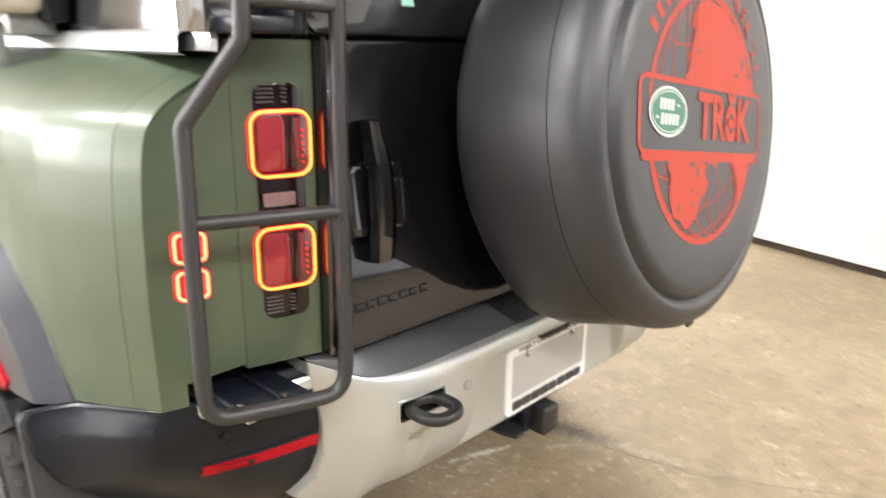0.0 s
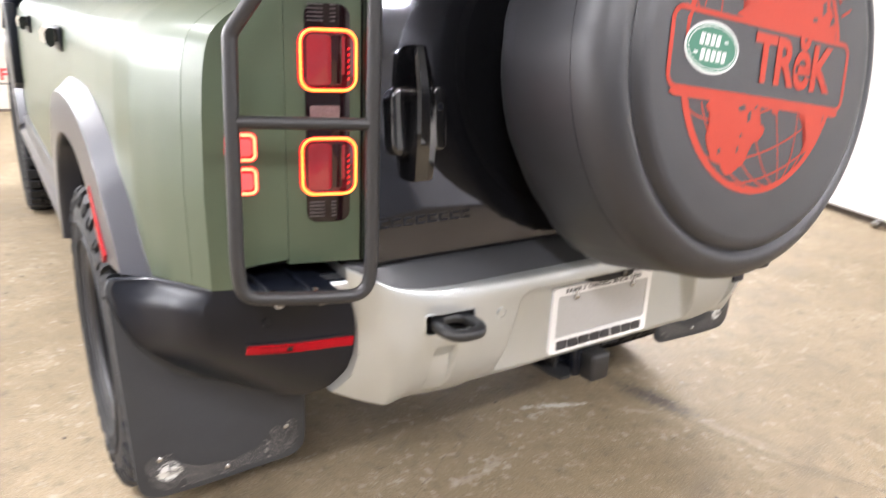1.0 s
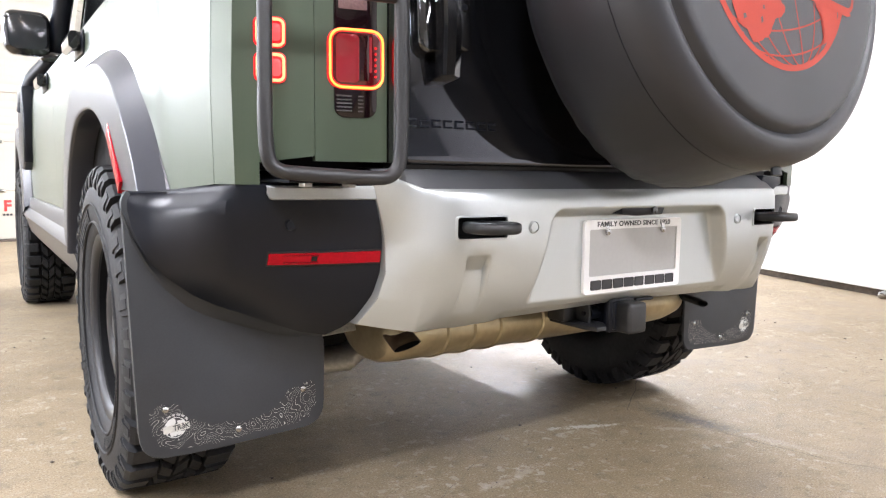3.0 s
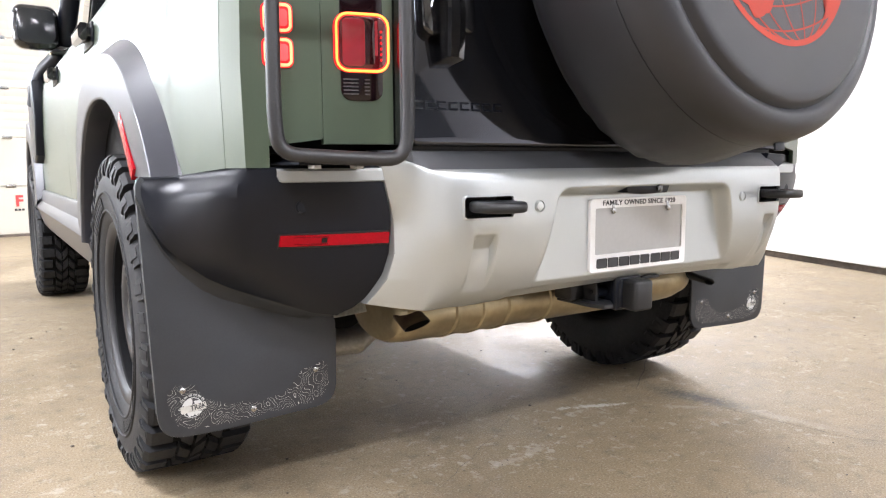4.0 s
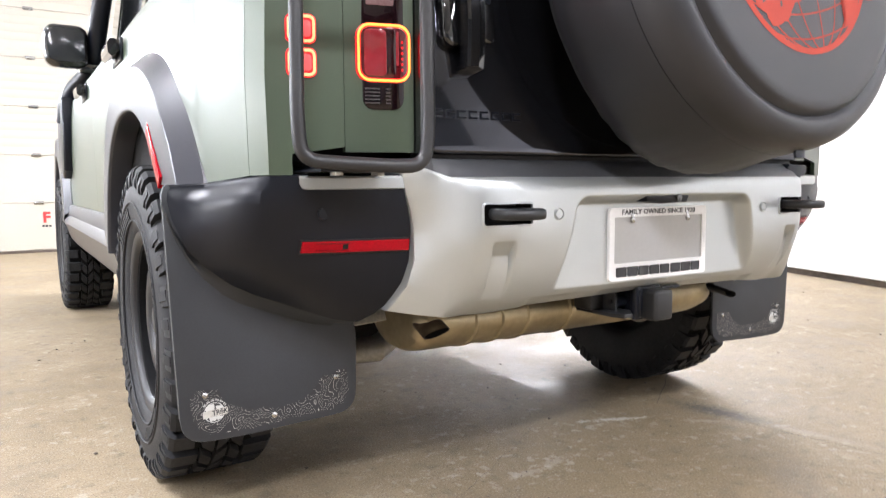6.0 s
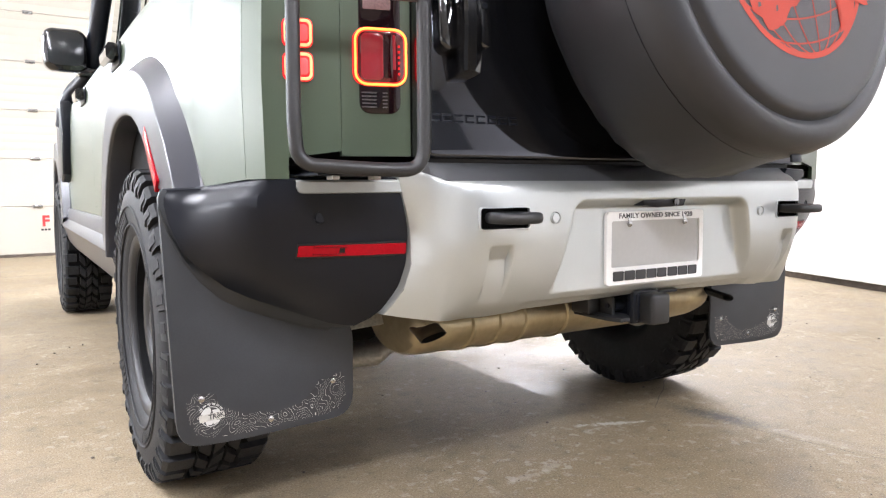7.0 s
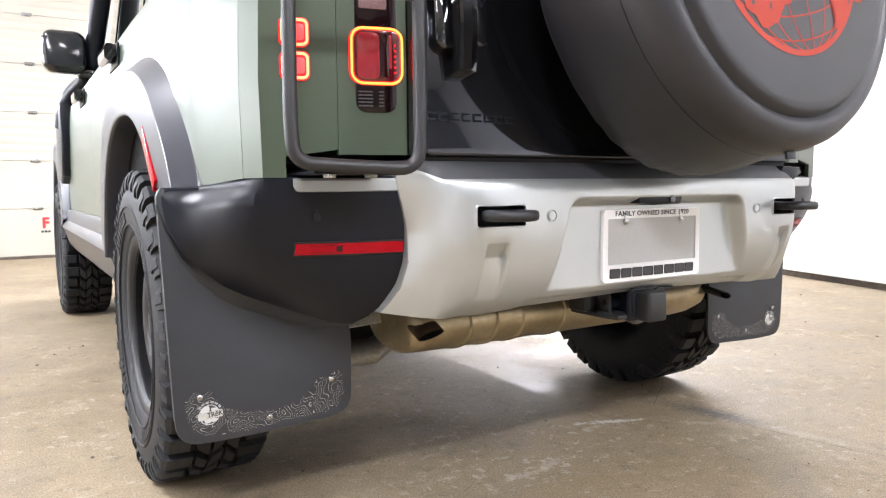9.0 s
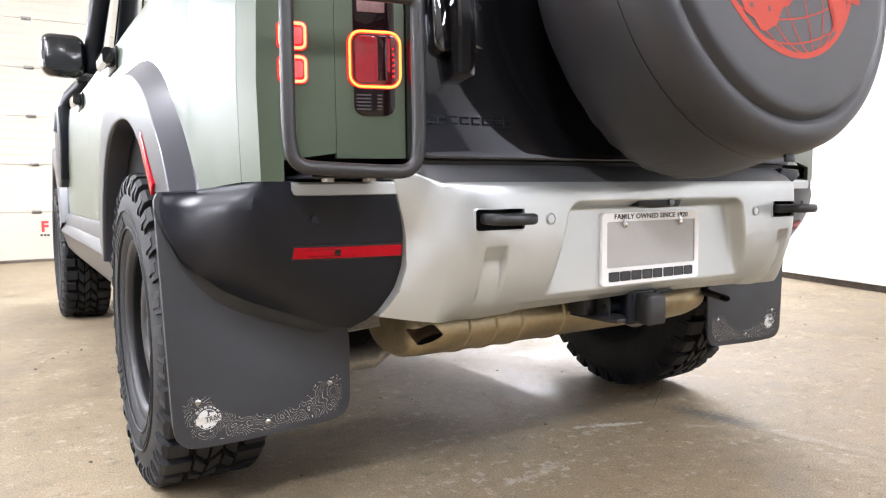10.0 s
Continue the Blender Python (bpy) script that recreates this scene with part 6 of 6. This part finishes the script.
def rough_edge(poly, amount, seed, k=6):
    """Breaks the straight sides of an outline into an irregular coast."""
    out = []
    for i, (a, b) in enumerate(poly):
        c, d = poly[(i + 1) % len(poly)]
        for j in range(k):
            t = j / k
            u, v = lerp(a, c, t), lerp(b, d, t)
            q = amount * (noise.noise((u * 45, v * 45, seed)) + 0.6 * noise.noise((u * 130, v * 130, seed)))
            q2 = amount * (noise.noise((u * 45, v * 45, seed + 9)) + 0.6 * noise.noise((u * 130, v * 130, seed + 9)))
            u, v = u + q, v + q2
            r = math.hypot(u, v)
            if r > ER - 0.004:
                u, v = u * (ER - 0.004) / r, v * (ER - 0.004) / r
            out.append((u, v))
    return out


rows = [[face_pt(r * math.cos(radians(a)), r * math.sin(radians(a)), 0.0008) for a in range(0, 360, 4)] for r in (ER - 0.0055, ER + 0.0055)]
emblem = part("globe_emblem", grid(rows, loop=True), ORANGE_PRINT, cover, "orange globe print")
lines = []
for t in (-75, -55, -35, -15, 5, 25, 45, 65):      # meridians, tilted globe
    for a in range(-90, 90, 5):
        seg = []
        for b in (a, a + 5):
            la, lo = radians(b), radians(t)
            x, y, z = math.cos(la) * math.sin(lo), math.sin(la), math.cos(la) * math.cos(lo)
            seg.append((ER * (x * 0.94 - y * 0.34), ER * (y * 0.94 + x * 0.34)))
        lines += [q for q in band(seg, 0.0032) if all(outside_plate(p) for p in q)]
for t in (-62, -42, -22, 0, 22, 42, 62):           # parallels
    for a in range(-90, 90, 5):
        seg = []
        for b in (a, a + 5):
            la, lo = radians(t), radians(b)
            x, y, z = math.cos(la) * math.sin(lo), math.sin(la), math.cos(la) * math.cos(lo)
            y = y * 0.93 - z * 0.36
            seg.append((ER * (x * 0.94 - y * 0.34), ER * (y * 0.94 + x * 0.34)))
        lines += [q for q in band(seg, 0.0032) if all(outside_plate(p) for p in q)]
tagged(printed("graticule", lines, ORANGE_PRINT, emblem, 0.0006), kind="stuff")
north = rough_edge([(-0.055, 0.195), (-0.02, 0.21), (0.06, 0.205), (0.12, 0.175), (0.165, 0.13), (0.195, 0.08), (0.2, 0.06), (0.05, 0.063), (-0.075, 0.063), (-0.10, 0.07), (-0.07, 0.085), (-0.085, 0.105), (-0.06, 0.13), (-0.045, 0.15), (-0.075, 0.155), (-0.07, 0.18)], 0.006, 3)
south = rough_edge([(-0.11, -0.063), (-0.03, -0.063), (0.0, -0.075), (-0.005, -0.095), (0.02, -0.11), (0.0, -0.13), (-0.02, -0.15), (-0.035, -0.18), (-0.075, -0.19), (-0.12, -0.168), (-0.14, -0.13), (-0.13, -0.10), (-0.15, -0.08)], 0.006, 8)
east = rough_edge([(0.11, -0.063), (0.19, -0.063), (0.19, -0.10), (0.165, -0.135), (0.145, -0.15), (0.15, -0.11), (0.12, -0.085)], 0.004, 13)
mid = rough_edge([(0.02, -0.063), (0.055, -0.063), (0.05, -0.085), (0.035, -0.08)], 0.004, 15)
for land in (north, south, east, mid):
    printed("land_print", [land], ORANGE_PRINT, emblem, 0.001)
lakes = [rough_edge([(u, v), (u + w, v + h * 0.3), (u + w * 0.7, v + h), (u - w * 0.2, v + h * 0.7)], 0.003, 30 + i, 3) for i, (u, v, w, h) in enumerate(((0.145, 0.10, 0.012, 0.028), (0.165, 0.12, 0.008, 0.02), (0.12, 0.085, 0.014, 0.01), (-0.06, -0.085, 0.018, 0.012), (-0.035, -0.105, 0.01, 0.024), (-0.02, -0.08, 0.01, 0.008), (-0.05, -0.13, 0.006, 0.01), (-0.055, -0.155, 0.005, 0.014), (0.175, 0.085, 0.01, 0.02), (-0.105, -0.16, 0.008, 0.012), (-0.05, 0.11, 0.008, 0.012)))]
tagged(printed("water_print", lakes, COVER, emblem, 0.0013), kind="stuff")
# name plate across the globe
PW, PH = 0.2485, 0.060
outl = round_rect(0, 0, 2 * PW, 2 * PH, 0.02, 5)
printed("plate_print", [outl], COVER, emblem, 0.0015)
printed("plate_border", band(outl + outl[:1], 0.0085), ORANGE_PRINT, emblem, 0.0019)
foot = [(-PW + 0.012, -PH - 0.002), (PW - 0.012, -PH - 0.002), (PW - 0.006, -PH - 0.009), (PW - 0.02, -PH - 0.0135), (-PW + 0.02, -PH - 0.0135), (-PW + 0.006, -PH - 0.009)]
printed("plate_foot", [foot], ORANGE_PRINT, emblem, 0.0019)
bm = letters("TRĕK", 0.118, 0.0003, 0.98, 0.0035)
xs_ = [v.co.x for v in bm.verts]
w, c = max(xs_) - min(xs_), (max(xs_) + min(xs_)) / 2
for v in bm.verts:
    u, q, d = (v.co.x - c) * 0.242 / w + 0.080, v.co.z * 0.93 + 0.003, v.co.y
    v.co = Vector(face_pt(u, q, 0.0021 - d))
part("lettering", bm, ORANGE_PRINT, emblem, "orange capital lettering")
# oval badge: plain shapes only
def oval(cx, cz, a, b, k=40):
    return [(cx + a * math.cos(2 * math.pi * i / k), cz + b * math.sin(2 * math.pi * i / k)) for i in range(k)]
BU, BV = -0.152, 0.007
badge = printed("oval_badge", [oval(BU, BV, 0.068, 0.041)], WHITE_PRINT, cover, 0.0023, "green oval badge with a pale rim")
printed("badge_field", [oval(BU, BV, 0.0635, 0.0368)], BADGE_GREEN, badge, 0.0027)
printed("badge_line", band(oval(BU, BV, 0.0595, 0.0332) + oval(BU, BV, 0.0595, 0.0332)[:1], 0.0016), WHITE_PRINT, badge, 0.003)
bars = []
for row, (x0, n_, z0) in enumerate(((-0.034, 4, 0.003), (-0.030, 5, -0.021))):
    for k in range(n_):
        a = BU + x0 + k * 0.0133
        bars.append([(a, BV + z0), (a + 0.0095, BV + z0), (a + 0.0125, BV + z0 + 0.0175), (a + 0.003, BV + z0 + 0.0175)])
bars += [[(BU + 0.028, BV + 0.01), (BU + 0.037, BV + 0.01), (BU + 0.037, BV + 0.0135), (BU + 0.028, BV + 0.0135)], [(BU - 0.046, BV - 0.012), (BU - 0.036, BV - 0.012), (BU - 0.036, BV - 0.0085), (BU - 0.046, BV - 0.0085)]]
for poly in bars:
    printed("badge_bar", [poly], WHITE_PRINT, badge, 0.003)
# arc of lettering above the globe: bars for the maker, letters for the event
arc = []
for k in range(10):
    if k == 4:
        continue
    a = radians(146 - k * 7.2)
    da = radians(1.8)
    arc.append([((ER + q) * math.cos(a + e), (ER + q) * math.sin(a + e)) for q, e in ((0.018, da), (0.018, -da), (0.046, -da), (0.046, da))])
for poly in arc:
    printed("arc_bar", [poly], ORANGE_PRINT, emblem, 0.001)
word = bmesh.new()
for ch, a in zip("TREK'21", (70, 62.5, 55, 47.5, 39, 35, 27.5)):
    g = letters(ch, 0.044, 0.0003, 1.0, 0.001)
    t = radians(a)
    for v in g.verts:
        u0, v0 = v.co.x * 0.8, v.co.z
        rr = ER + 0.032 + v0
        u = rr * math.cos(t) + u0 * math.sin(t)
        q = rr * math.sin(t) - u0 * math.cos(t)
        v.co = Vector(face_pt(u, q, 0.001 - v.co.y))
    merge(word, g)
part("arc_lettering", word, ORANGE_PRINT, emblem)

# ---- door mirrors, air intake, side carrier ----
for s in (-1, 1):
    bm = slab(bmesh.new(), round_rect(s * 0.955, 1.46, 0.20, 0.21, 0.05), 2.95, 3.07, "y", 0.028, 4)
    door_mirror = part("door_mirror", bm, GLOSS_BLACK, car, "gloss black door mirror")
    bm = slab(bmesh.new(), round_rect(s * 0.955, 1.462, 0.165, 0.165, 0.04), 2.946, 2.952, "y", 0.001)
    part("mirror_glass", bm, MIRROR_GLASS, door_mirror)
    bm = bmesh.new()
    rbox(bm, (min(s * 0.74, s * 0.9), 2.98, 1.335), (max(s * 0.74, s * 0.9), 3.06, 1.385), 0.015, 3)
    part("mirror_arm", bm, GLOSS_BLACK, door_mirror)
# raised air intake on the left wing and screen pillar
intake = part("air_intake", slab(bmesh.new(), [(3.10, 1.22), (3.06, 1.0), (3.12, 0.84), (3.25, 0.80), (3.42, 0.86), (3.46, 1.0), (3.42, 1.22)], -0.985, -0.93, "x", 0.012, 3), BLACK_PLASTIC, car, "black raised air intake")
bm = bmesh.new()
path = fillet([(-0.955, 3.26, 1.10), (-0.935, 3.20, 1.25), (-0.83, 3.08, 1.36), (-0.77, 2.80, 1.84), (-0.77, 2.78, 1.98)], 0.08, 6)
tube(bm, path, 0.046, 16)
part("pipe", bm, BLACK_PLASTIC, intake)
bm = rbox(bmesh.new(), (-0.83, 2.70, 1.94), (-0.71, 2.86, 2.06), 0.02, 3)
part("intake_head", bm, BLACK_PLASTIC, intake)
# gear carrier beside the rear side glass
carrier = part("gear_carrier", rbox(bmesh.new(), (-0.90, 0.56, 1.375), (-0.79, 1.16, 1.78), 0.025, 4), CREAM, car, "pale box-shaped gear carrier on the side glass")
bm = bmesh.new()
for zz in (1.43, 1.52, 1.61, 1.70):
    rbox(bm, (-0.91, 0.60, zz), (-0.885, 1.12, zz + 0.045), 0.008)
part("rib", bm, CREAM, carrier)
bm = bmesh.new()
rbox(bm, (-0.80, 0.545, 1.36), (-0.76, 1.17, 1.79), 0.01)
part("mounting_plate", bm, BLACK_PLASTIC, carrier)
bm = bmesh.new()
rbox(bm, (-0.85, 0.60, 1.338), (-0.77, 0.76, 1.378), 0.004)
rbox(bm, (-0.862, 0.64, 1.30), (-0.846, 0.76, 1.362), 0.004)
part("bracket", bm, mat("grey_bracket_steel", (0.3, 0.3, 0.3), 0.4, 0.6, grain=0.1, scale=100), carrier, "grey steel bracket")
for by in (0.655, 0.745):
    bm = bmesh.new()
    lathe(bm, [(0, 0.008), (-0.006, 0.008), (-0.008, 0.005), (-0.008, 0.0)], (-0.862, by, 1.318), "x", 12)
    part("bolt", bm, STEEL, carrier)
